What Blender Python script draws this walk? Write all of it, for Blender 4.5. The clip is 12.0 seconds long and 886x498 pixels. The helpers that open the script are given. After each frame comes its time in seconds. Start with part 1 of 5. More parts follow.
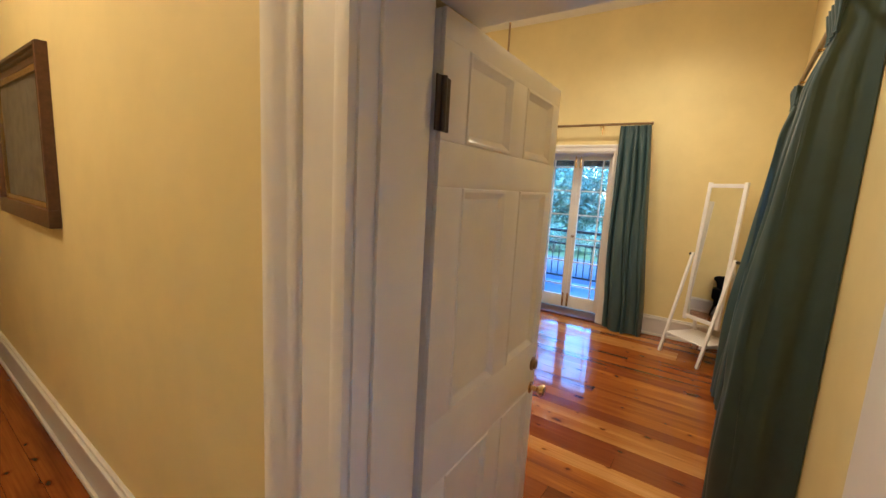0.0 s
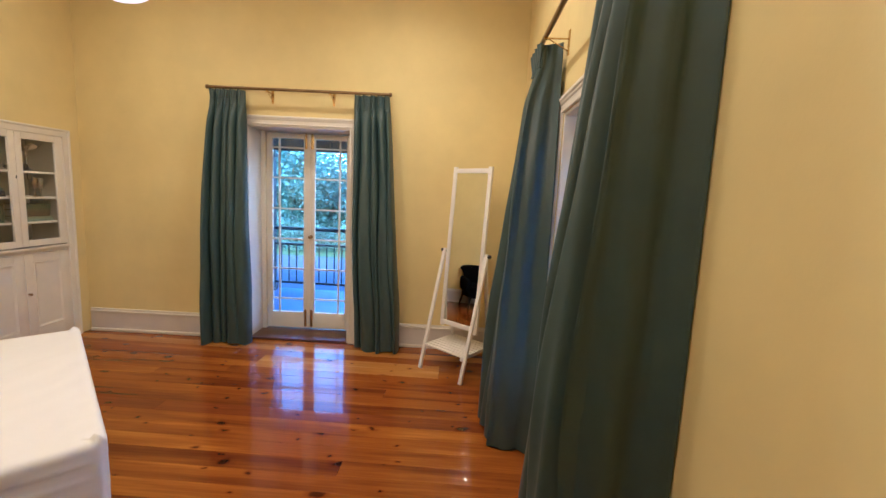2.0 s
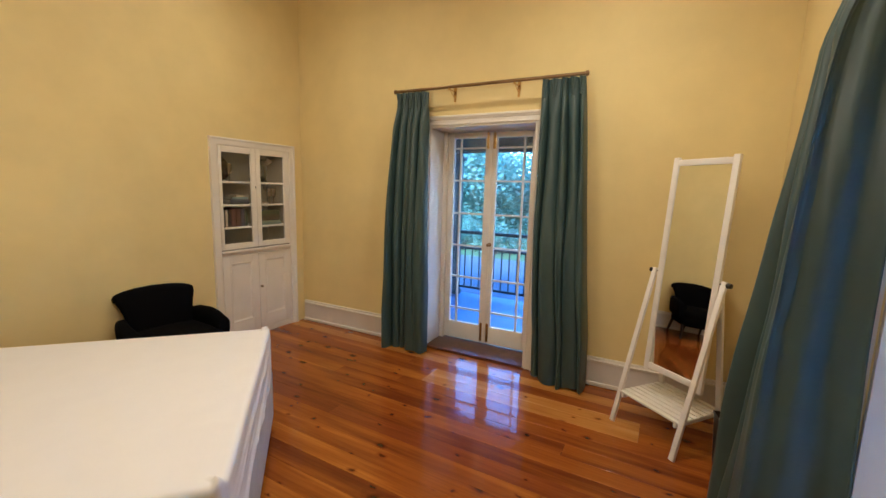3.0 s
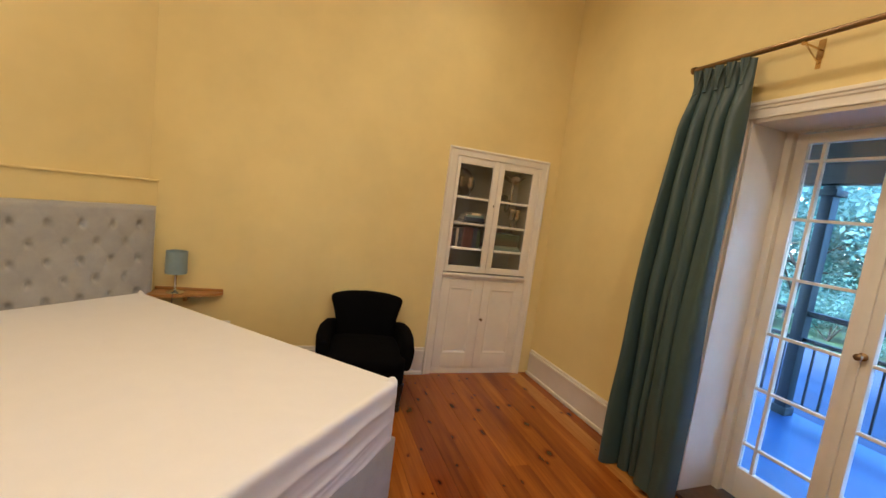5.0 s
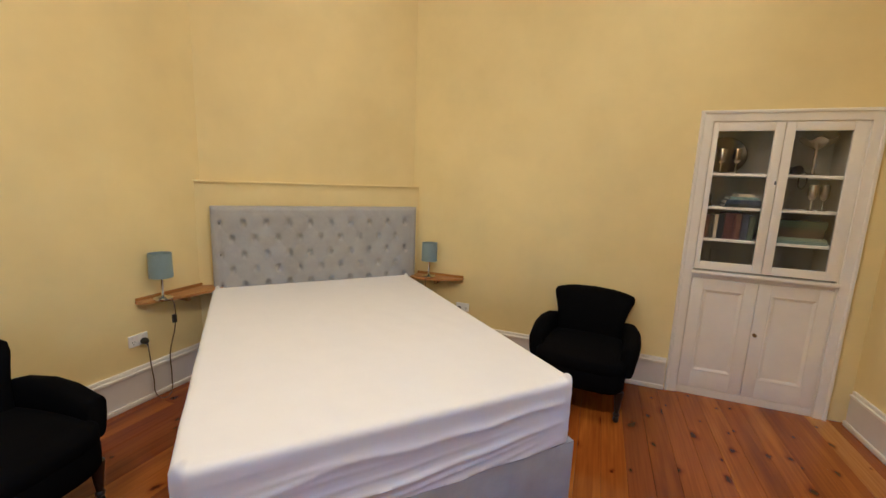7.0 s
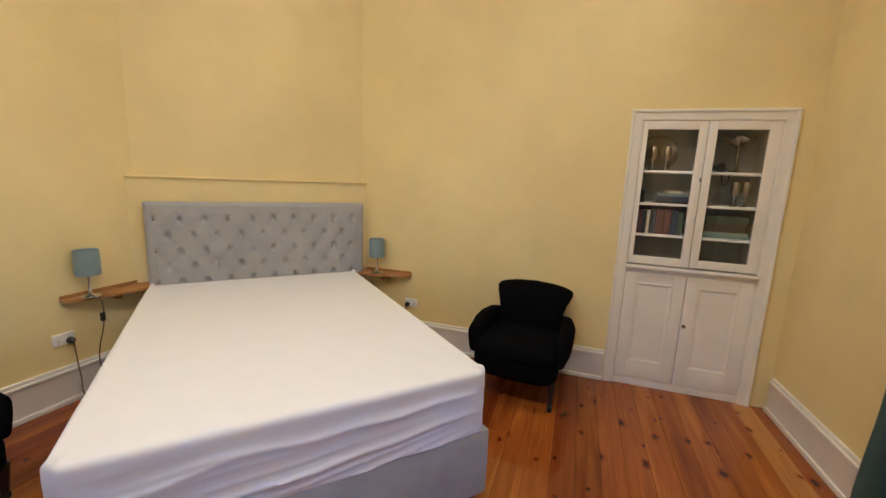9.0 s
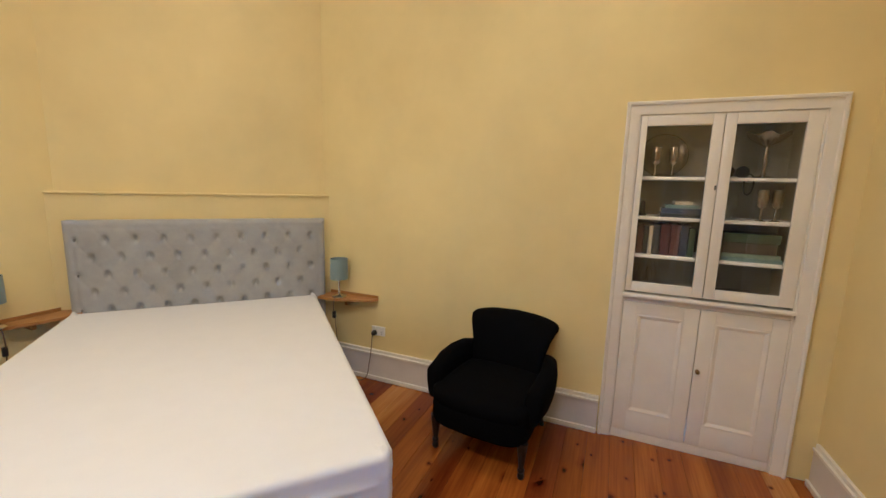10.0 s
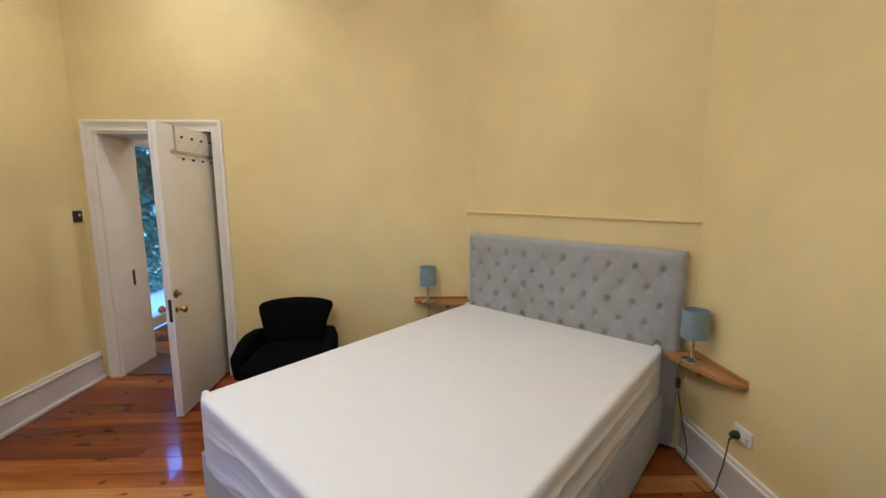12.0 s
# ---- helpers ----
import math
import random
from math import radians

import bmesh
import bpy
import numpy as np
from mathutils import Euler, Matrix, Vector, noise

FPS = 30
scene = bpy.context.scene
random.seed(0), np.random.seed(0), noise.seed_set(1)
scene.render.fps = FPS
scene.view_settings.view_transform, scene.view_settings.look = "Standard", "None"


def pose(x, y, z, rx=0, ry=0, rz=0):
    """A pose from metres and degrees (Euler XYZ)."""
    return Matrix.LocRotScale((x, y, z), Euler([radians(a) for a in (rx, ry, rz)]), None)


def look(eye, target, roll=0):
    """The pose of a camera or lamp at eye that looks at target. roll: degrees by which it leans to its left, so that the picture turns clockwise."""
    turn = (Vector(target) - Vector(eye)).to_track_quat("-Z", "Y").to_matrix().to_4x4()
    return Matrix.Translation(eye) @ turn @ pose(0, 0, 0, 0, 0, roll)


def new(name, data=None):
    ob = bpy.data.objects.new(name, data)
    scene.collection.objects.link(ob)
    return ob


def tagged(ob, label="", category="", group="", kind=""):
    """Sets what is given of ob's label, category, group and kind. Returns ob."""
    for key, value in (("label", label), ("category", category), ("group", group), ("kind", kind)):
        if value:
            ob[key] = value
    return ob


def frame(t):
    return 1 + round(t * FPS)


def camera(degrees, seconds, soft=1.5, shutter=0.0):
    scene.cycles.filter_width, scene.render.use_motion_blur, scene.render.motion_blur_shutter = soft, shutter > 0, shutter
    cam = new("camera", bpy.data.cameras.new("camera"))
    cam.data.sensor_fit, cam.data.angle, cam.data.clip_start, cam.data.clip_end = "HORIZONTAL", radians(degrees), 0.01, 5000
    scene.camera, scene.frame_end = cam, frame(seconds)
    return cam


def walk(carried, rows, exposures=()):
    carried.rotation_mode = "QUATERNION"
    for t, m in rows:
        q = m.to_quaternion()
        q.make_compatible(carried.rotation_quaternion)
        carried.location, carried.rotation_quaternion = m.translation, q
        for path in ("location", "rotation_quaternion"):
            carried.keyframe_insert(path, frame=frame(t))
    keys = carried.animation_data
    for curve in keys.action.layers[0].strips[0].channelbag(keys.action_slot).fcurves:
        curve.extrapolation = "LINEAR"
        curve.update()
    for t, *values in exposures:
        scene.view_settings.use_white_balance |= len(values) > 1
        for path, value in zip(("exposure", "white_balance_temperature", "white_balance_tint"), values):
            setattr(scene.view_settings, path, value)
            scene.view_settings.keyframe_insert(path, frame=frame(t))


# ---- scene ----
cam = camera(94.8, 12.0)
PATH = [
    (0, (0.192, 0.342, 1.639), (-0.942, 1.962, 1.34), 3.2),
    (0.5, (0.083, 0.716, 1.646), (-0.455, 2.617, 1.333), 2.4),
    (1, (0.037, 1.061, 1.626), (-0.228, 3.009, 1.260), 1.5),
    (1.5, (0.053, 1.358, 1.622), (-0.107, 3.319, 1.268), 1.9),
    (2, (0.04, 1.678, 1.576), (-0.043, 3.66, 1.319), 2.8),
    (2.5, (-0.006, 1.963, 1.577), (-0.437, 3.896, 1.294), 3.1),
    (3, (-0.047, 2.28, 1.588), (-1.003, 4.013, 1.303), 1.6),
    (3.5, (-0.064, 2.63, 1.556), (-1.196, 4.249, 1.244), 4.6),
    (3.7, (-0.133, 2.764, 1.563), (-1.424, 4.265, 1.282), 5.2),
    (5.3, (-0.513, 3.589, 1.515), (-2.455, 4.018, 1.305), 6.8),
    (5.5, (-0.555, 3.638, 1.522), (-2.527, 3.899, 1.315), 5.8),
    (6, (-0.603, 3.737, 1.521), (-2.552, 3.368, 1.264), 1.4),
    (6.5, (-0.568, 3.888, 1.502), (-2.403, 3.147, 1.212), 2.9),
    (7, (-0.493, 3.999, 1.502), (-2.335, 3.298, 1.167), 2.2),
    (7.2, (-0.454, 3.995, 1.504), (-2.313, 3.345, 1.154), 2.1),
    (8.8, (-0.468, 4.23, 1.511), (-2.344, 3.627, 1.172), 2.9),
    (9, (-0.569, 4.285, 1.503), (-2.441, 3.671, 1.16), 2.4),
    (9.5, (-0.89, 4.451, 1.523), (-2.752, 3.792, 1.206), 2.5),
    (10, (-1.187, 4.562, 1.539), (-3.01, 3.802, 1.228), 1.6),
    (10.5, (-1.474, 4.7, 1.561), (-3.192, 3.737, 1.209), 2.0),
    (11, (-1.796, 4.75, 1.544), (-3.223, 3.389, 1.214), 2.2),
    (11.5, (-2.126, 4.722, 1.606), (-2.901, 2.904, 1.302), 0.3),
    (11.6, (-2.186, 4.711, 1.621), (-2.801, 2.834, 1.309), -0.1),
    (11.8, (-2.202, 4.722, 1.643), (-2.552, 2.779, 1.324), -0.4),
    (12, (-2.244, 4.771, 1.617), (-2.31, 2.793, 1.326), -0.0),
]
walk(cam, [(t, look(eye, target, roll)) for t, eye, target, roll in PATH],
     exposures=[(0.0, 3.85, 4660, 6), (0.5, 3.85, 4850, 9), (1.0, 3.86, 4500, 9), (2.0, 3.81, 4500, 9), (2.5, 3.99, 4530, 7), (3.0, 3.61, 4590, 6), (3.5, 3.63, 4630, 6), (5.5, 3.61, 5030, 7), (6.0, 3.61, 4480, 6), (6.5, 3.69, 4430, 6), (7.0, 3.72, 4334, 6), (9.5, 3.73, 4280, 6), (10.0, 3.73, 4315, 6), (10.5, 3.87, 4070, 6), (11.5, 3.69, 3990, 6), (12.0, 3.64, 3990, 6)])

# ---- world and lights ----
world = bpy.data.worlds.new("dusk")
world.use_nodes = True
scene.world = world
wn = world.node_tree.nodes
sky = wn.new("ShaderNodeTexSky")
sky.sky_type, sky.sun_disc, sky.sun_elevation, sky.sun_rotation = "NISHITA", False, radians(35), radians(200)
sky.ozone_density, sky.dust_density = 5.0, 0.3
world.node_tree.links.new(sky.outputs[0], wn["Background"].inputs[0])
wn["Background"].inputs[1].default_value = 0.15
sun = new("sun", bpy.data.lights.new("sun", "SUN"))
sun.data.energy, sun.data.angle, sun.data.color = 1.1, radians(12), (1.0, 0.96, 0.9)
sun.matrix_world = pose(0, 0, 10, 55, 0, -20)


def lamp(name, place, watts, radius, colour):
    ob = new(name, bpy.data.lights.new(name, "POINT"))
    ob.data.energy, ob.data.shadow_soft_size, ob.data.color = watts, radius, colour
    ob.location = place
    return ob


WARM = (1.0, 0.68, 0.38)
lamp("pendant_bulb", (-1.445, 3.437, 2.50), 3.1, 0.11, WARM)
DOWNLIGHTS = ((-0.50, 4.45), (-0.50, 2.15), (-2.70, 2.45), (-2.75, 4.45))
for (x, y), watts in zip(DOWNLIGHTS, (13.2, 8.2, 3.3, 5.8)):
    ob = new("downlight_beam", bpy.data.lights.new("downlight_beam", "SPOT"))
    ob.data.energy, ob.data.shadow_soft_size, ob.data.color = watts, 0.05, WARM
    ob.data.spot_size, ob.data.spot_blend = radians(150), 1.0
    ob.location = (x, y, 3.82)
lamp("hall_bulb", (-2.2, -0.45, 3.3), 5.4, 0.1, WARM)



# ---- materials ----


def material(name):
    m = bpy.data.materials.new(name)
    m.use_nodes = True
    return m, m.node_tree.nodes, m.node_tree.links, m.node_tree.nodes["Principled BSDF"]


def ramp(nodes, stops):
    r = nodes.new("ShaderNodeValToRGB")
    while len(r.color_ramp.elements) < len(stops):
        r.color_ramp.elements.new(0.5)
    for e, (p, c) in zip(r.color_ramp.elements, stops):
        e.position, e.color = p, (*c, 1)
    return r


def noise_tex(nodes, links, scale, detail=4, rough=0.6, stretch=None):
    tc = nodes.new("ShaderNodeTexCoord")
    n = nodes.new("ShaderNodeTexNoise")
    n.inputs["Scale"].default_value, n.inputs["Detail"].default_value, n.inputs["Roughness"].default_value = scale, detail, rough
    if stretch:
        mp = nodes.new("ShaderNodeMapping")
        mp.inputs["Scale"].default_value = stretch
        links.new(tc.outputs["Object"], mp.inputs[0])
        links.new(mp.outputs[0], n.inputs["Vector"])
    else:
        links.new(tc.outputs["Object"], n.inputs["Vector"])
    return n


def plain(name, colour, rough=0.5, metal=0.0, vary=0.08, scale=6.0, bump=0.05, fine=180.0, coat=0.0):
    """Painted, metal or cloth surface: colour with broad mottling and fine relief."""
    m, nodes, links, p = material(name)
    n = noise_tex(nodes, links, scale)
    dark, light = [c * (1 - vary) for c in colour], [min(1, c * (1 + vary)) for c in colour]
    r = ramp(nodes, [(0.3, dark), (0.7, light)])
    links.new(n.outputs[0], r.inputs[0])
    links.new(r.outputs[0], p.inputs["Base Color"])
    p.inputs["Roughness"].default_value, p.inputs["Metallic"].default_value = rough, metal
    p.inputs["Coat Weight"].default_value = coat
    if bump:
        f = noise_tex(nodes, links, fine, 3)
        b = nodes.new("ShaderNodeBump")
        b.inputs["Strength"].default_value, b.inputs["Distance"].default_value = bump, 0.004
        links.new(f.outputs[0], b.inputs["Height"])
        links.new(b.outputs[0], p.inputs["Normal"])
    return m


def fabric(name, colour, weave=700.0, rough=0.9, bump=0.25, sheen=0.2, vary=0.12):
    m, nodes, links, p = material(name)
    n = noise_tex(nodes, links, 9.0)
    f = noise_tex(nodes, links, weave, 2)
    mix = nodes.new("ShaderNodeMath")
    mix.operation = "ADD"
    links.new(n.outputs[0], mix.inputs[0])
    links.new(f.outputs[0], mix.inputs[1])
    r = ramp(nodes, [(0.35, [c * (1 - vary) for c in colour]), (0.65, [c * (1 + vary) for c in colour])])
    half = nodes.new("ShaderNodeMath")
    half.operation, half.inputs[1].default_value = "MULTIPLY", 0.5
    links.new(mix.outputs[0], half.inputs[0])
    links.new(half.outputs[0], r.inputs[0])
    links.new(r.outputs[0], p.inputs["Base Color"])
    p.inputs["Roughness"].default_value, p.inputs["Sheen Weight"].default_value = rough, sheen
    b = nodes.new("ShaderNodeBump")
    b.inputs["Strength"].default_value, b.inputs["Distance"].default_value = bump, 0.002
    links.new(f.outputs[0], b.inputs["Height"])
    links.new(b.outputs[0], p.inputs["Normal"])
    return m


def board_wood(name, pale, mid, red, rough=0.16, knots=True, coat=0.55):
    """Varnished boards along x: each object takes its own tone, with grain, knots and worn gloss."""
    m, nodes, links, p = material(name)
    info = nodes.new("ShaderNodeObjectInfo")
    tc = nodes.new("ShaderNodeTexCoord")
    off = nodes.new("ShaderNodeVectorMath")
    off.operation = "ADD"
    comb = nodes.new("ShaderNodeCombineXYZ")
    mul = nodes.new("ShaderNodeMath")
    mul.operation, mul.inputs[1].default_value = "MULTIPLY", 37.0
    links.new(info.outputs["Random"], mul.inputs[0])
    for k in range(3):
        links.new(mul.outputs[0], comb.inputs[k])
    links.new(tc.outputs["Object"], off.inputs[0])
    links.new(comb.outputs[0], off.inputs[1])

    def tex(kind, stretch, scale, detail=4):
        mp = nodes.new("ShaderNodeMapping")
        mp.inputs["Scale"].default_value = stretch
        links.new(off.outputs[0], mp.inputs[0])
        t = nodes.new(kind)
        t.inputs["Scale"].default_value = scale
        if kind == "ShaderNodeTexNoise":
            t.inputs["Detail"].default_value = detail
        links.new(mp.outputs[0], t.inputs["Vector"])
        return t
    broad = tex("ShaderNodeTexNoise", (0.5, 5.0, 5.0), 1.3)
    grain = tex("ShaderNodeTexNoise", (1.2, 45.0, 45.0), 2.2, 6)
    tone = nodes.new("ShaderNodeMath")
    tone.operation, tone.inputs[1].default_value = "MULTIPLY_ADD", 0.42
    links.new(info.outputs["Random"], tone.inputs[0])
    s = nodes.new("ShaderNodeMath")
    s.operation, s.inputs[1].default_value, s.inputs[2].default_value = "MULTIPLY_ADD", 2.0, -0.72
    links.new(broad.outputs[0], s.inputs[0])
    links.new(s.outputs[0], tone.inputs[2])
    r = ramp(nodes, [(0.05, red), (0.45, mid), (0.62, mid), (0.95, pale)])
    links.new(tone.outputs[0], r.inputs[0])
    g = ramp(nodes, [(0.33, (0.55, 0.42, 0.34)), (0.62, (1, 1, 1))])
    links.new(grain.outputs[0], g.inputs[0])
    mx = nodes.new("ShaderNodeMix")
    mx.data_type, mx.blend_type = "RGBA", "MULTIPLY"
    mx.inputs["Factor"].default_value = 0.45
    links.new(r.outputs[0], mx.inputs["A"])
    links.new(g.outputs[0], mx.inputs["B"])
    colour = mx.outputs["Result"]
    if knots:
        v = tex("ShaderNodeTexVoronoi", (0.8, 1.25, 1.0), 3.7)
        v.voronoi_dimensions = "2D"
        bend = tex("ShaderNodeTexNoise", (1.0, 1.0, 1.0), 14.0, 2)
        warp = nodes.new("ShaderNodeMixRGB")
        warp.blend_type, warp.inputs[0].default_value = "ADD", 0.06
        links.new(v.inputs["Vector"].links[0].from_socket, warp.inputs[1])
        links.new(bend.outputs["Color"], warp.inputs[2])
        links.new(warp.outputs[0], v.inputs["Vector"])
        v.inputs["Randomness"].default_value = 1.0
        size = nodes.new("ShaderNodeMath")
        size.operation, size.inputs[1].default_value, size.inputs[2].default_value = "MULTIPLY_ADD", 3.2, 0.8
        sep = nodes.new("ShaderNodeSeparateColor")
        links.new(v.outputs["Color"], sep.inputs[0])
        links.new(sep.outputs[0], size.inputs[0])
        dist = nodes.new("ShaderNodeMath")
        dist.operation = "MULTIPLY"
        links.new(v.outputs["Distance"], dist.inputs[0])
        links.new(size.outputs[0], dist.inputs[1])
        kr = ramp(nodes, [(0.05, (0.13, 0.07, 0.05)), (0.085, (0.36, 0.22, 0.15)), (0.12, (0.75, 0.62, 0.5)), (0.22, (1, 1, 1))])
        links.new(dist.outputs[0], kr.inputs[0])
        mk = nodes.new("ShaderNodeMix")
        mk.data_type, mk.blend_type = "RGBA", "MULTIPLY"
        mk.inputs["Factor"].default_value = 0.9
        links.new(colour, mk.inputs["A"])
        links.new(kr.outputs[0], mk.inputs["B"])
        colour = mk.outputs["Result"]
    links.new(colour, p.inputs["Base Color"])
    wear = tex("ShaderNodeTexNoise", (1.0, 1.0, 1.0), 3.0)
    wr = nodes.new("ShaderNodeMapRange")
    wr.inputs["To Min"].default_value, wr.inputs["To Max"].default_value = rough * 0.7, rough * 1.6
    links.new(wear.outputs[0], wr.inputs["Value"])
    links.new(wr.outputs[0], p.inputs["Roughness"])
    p.inputs["Specular IOR Level"].default_value = 0.1
    p.inputs["Coat Weight"].default_value, p.inputs["Coat Roughness"].default_value = coat, 0.03
    b = nodes.new("ShaderNodeBump")
    b.inputs["Strength"].default_value, b.inputs["Distance"].default_value = 0.07, 0.003
    links.new(grain.outputs[0], b.inputs["Height"])
    links.new(b.outputs[0], p.inputs["Normal"])
    return m


def glass_mat(name, tint=(1, 1, 1), rough=0.0):
    m, nodes, links, p = material(name)
    p.inputs["Base Color"].default_value = (*tint, 1)
    p.inputs["Roughness"].default_value, p.inputs["Transmission Weight"].default_value = rough, 1.0
    p.inputs["IOR"].default_value = 1.45
    return m


def glow(name, colour, strength):
    m, nodes, links, p = material(name)
    p.inputs["Base Color"].default_value = (*colour, 1)
    p.inputs["Emission Color"].default_value = (*colour, 1)
    p.inputs["Emission Strength"].default_value = strength
    return m


M_WALL = plain("cream_wall_paint", (0.75, 0.615, 0.265), 0.62, vary=0.06, scale=1.6, bump=0.12, fine=60)
M_CEIL = plain("ceiling_paint", (0.8, 0.76, 0.66), 0.7, vary=0.03, scale=2)
M_WHITE = plain("white_gloss_paint", (0.78, 0.735, 0.65), 0.32, vary=0.04, scale=5, bump=0.04, fine=40)
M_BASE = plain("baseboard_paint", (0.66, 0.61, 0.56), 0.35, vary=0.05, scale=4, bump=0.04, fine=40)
M_MIRFRAME = plain("white_lacquer", (0.8, 0.77, 0.72), 0.35, vary=0.03)
M_FLOOR = board_wood("varnished_pine", (0.44, 0.160, 0.009), (0.28, 0.080, 0.0035), (0.13, 0.027, 0.002))
M_FLOOR_PALE = board_wood("pale_varnished_pine", (0.58, 0.30, 0.065), (0.46, 0.205, 0.03), (0.33, 0.12, 0.012))
M_FLOOR_RED = board_wood("red_varnished_pine", (0.26, 0.070, 0.007), (0.19, 0.045, 0.005), (0.12, 0.026, 0.003))
M_SHELF = board_wood("shelf_pine", (0.50, 0.29, 0.09), (0.38, 0.19, 0.05), (0.28, 0.13, 0.03), 0.35, False, 0.2)
M_CURTAIN = fabric("teal_satin_cloth", (0.044, 0.076, 0.078), 900, 0.42, 0.1, 0.0)
M_HEAD = fabric("grey_linen", (0.345, 0.342, 0.335), 800, 0.9, 0.3)
# Half the headboard linen's tone: the dimples' shade is in the buttons' colour.
M_BUTTON = fabric("grey_button_linen_shaded", (0.17, 0.165, 0.16), 800, 0.9, 0.3)
M_SHEET = fabric("white_cotton", (0.70, 0.69, 0.69), 500, 0.85, 0.08, 0.1, 0.02)
M_BLACK = fabric("black_wool", (0.0032, 0.0032, 0.004), 600, 1.0, 0.3, 0.0)
M_BLACK.node_tree.nodes["Principled BSDF"].inputs["Specular IOR Level"].default_value = 0.04
M_LEG = plain("black_stained_wood", (0.008, 0.006, 0.005), 0.35)
M_BRASS = plain("brass", (0.65, 0.45, 0.18), 0.22, 1.0, 0.1)
M_ROD = plain("aged_brass", (0.26, 0.17, 0.08), 0.35, 1.0, 0.15)
M_IRON = plain("dark_iron", (0.05, 0.035, 0.03), 0.5, 0.6)
M_STEEL = plain("silver_plate", (0.75, 0.72, 0.66), 0.16, 1.0, 0.1)
M_OLDSILVER = plain("tarnished_silver", (0.42, 0.35, 0.25), 0.22, 1.0, 0.2, 20)
M_BIN = plain("dark_brown_leather", (0.012, 0.008, 0.008), 0.45, vary=0.2, scale=20)
M_DULLSILVER = plain("blackened_silver", (0.14, 0.11, 0.075), 0.35, 1.0, 0.35, 60)
M_BLACKP = plain("black_plastic", (0.012, 0.012, 0.012), 0.4)
M_WHITEP = plain("white_plastic", (0.78, 0.76, 0.72), 0.35)
M_RACK = plain("satin_nickel_wire", (0.50, 0.47, 0.42), 0.35, 0.8, 0.1)
M_TEAL = fabric("teal_shade_cloth", (0.20, 0.265, 0.28), 900, 0.85, 0.15)
M_GLASS = glass_mat("window_glass")
M_CRYSTAL = glass_mat("clear_glass")
M_SMOKE = glass_mat("old_cabinet_glass", (0.9, 0.88, 0.82))
M_MIRROR, _n, _l, _p = material("mirror_silver")
_p.inputs["Base Color"].default_value, _p.inputs["Metallic"].default_value, _p.inputs["Roughness"].default_value = (0.86, 0.88, 0.84, 1), 1.0, 0.015
M_OPAL = glow("opal_glass", (1.0, 0.82, 0.74), 0.07)
# One even grey-brown, darker than the cupboard's white doors and shelves.
M_INSIDE = plain("cabinet_inside_grey_brown", (0.36, 0.33, 0.26), 0.6)
M_DARKWOOD = plain("dark_frame_wood", (0.10, 0.045, 0.018), 0.35, vary=0.3, scale=30)
M_PAINTING = plain("dark_oil_painting", (0.12, 0.11, 0.09), 0.3, vary=0.6, scale=9)
M_RAIL = plain("dark_green_ironwork", (0.012, 0.02, 0.03), 0.5)
# Grey boards; the blue of the daylight on them is put into the colour.
M_VERANDA = plain("veranda_boards_daylight_blue", (0.085, 0.155, 0.36), 0.35, vary=0.1)
# Grey asphalt tinted with the sky's blue light as base colour.
M_ROAD = plain("asphalt_road_daylight_blue", (0.06, 0.08, 0.125), 0.8, vary=0.15, scale=0.8, fine=40)
M_PATH = plain("blue_grey_paving", (0.16, 0.19, 0.24), 0.8, vary=0.2, scale=3, bump=0.2, fine=40)
M_GRASS = plain("garden_grass", (0.05, 0.10, 0.03), 0.95, vary=0.4, scale=2.5, bump=0.4, fine=25)
M_BARK = plain("tree_bark", (0.10, 0.075, 0.055), 0.9, vary=0.3, scale=12, bump=0.5, fine=30)


def leaf_mat(name, a, b):
    m, nodes, links, p = material(name)
    g = nodes.new("ShaderNodeNewGeometry")
    r = ramp(nodes, [(0.0, a), (1.0, b)])
    links.new(g.outputs["Random Per Island"], r.inputs[0])
    links.new(r.outputs[0], p.inputs["Base Color"])
    p.inputs["Roughness"].default_value = 0.5
    thin = nodes.new("ShaderNodeBsdfTranslucent")
    links.new(r.outputs[0], thin.inputs[0])
    both = nodes.new("ShaderNodeMixShader")
    both.inputs[0].default_value = 0.45
    links.new(p.outputs[0], both.inputs[1])
    links.new(thin.outputs[0], both.inputs[2])
    links.new(both.outputs[0], nodes["Material Output"].inputs["Surface"])
    return m


M_LEAF = leaf_mat("tree_leaves", (0.12, 0.23, 0.18), (0.21, 0.34, 0.27))
M_LEAF_DARK = leaf_mat("shrub_leaves", (0.018, 0.05, 0.032), (0.06, 0.12, 0.08))

# ---- mesh tools ----


def box(bm, x0, x1, y0, y1, z0, z1, m=None, bevel=0.0):
    vs = bmesh.ops.create_cube(bm, size=1)["verts"]
    t = Matrix.Translation(((x0 + x1) / 2, (y0 + y1) / 2, (z0 + z1) / 2)) @ Matrix.Diagonal((x1 - x0, y1 - y0, z1 - z0, 1))
    bmesh.ops.transform(bm, matrix=(m @ t) if m else t, verts=vs)
    if bevel:
        es = list({e for v in vs for e in v.link_edges})
        bmesh.ops.bevel(bm, geom=es, offset=bevel, segments=2, affect="EDGES", profile=0.6)
    return bm


def boxes(*rows, m=None, bevel=0.0):
    bm = bmesh.new()
    for r in rows:
        box(bm, *r, m=m, bevel=bevel)
    return bm


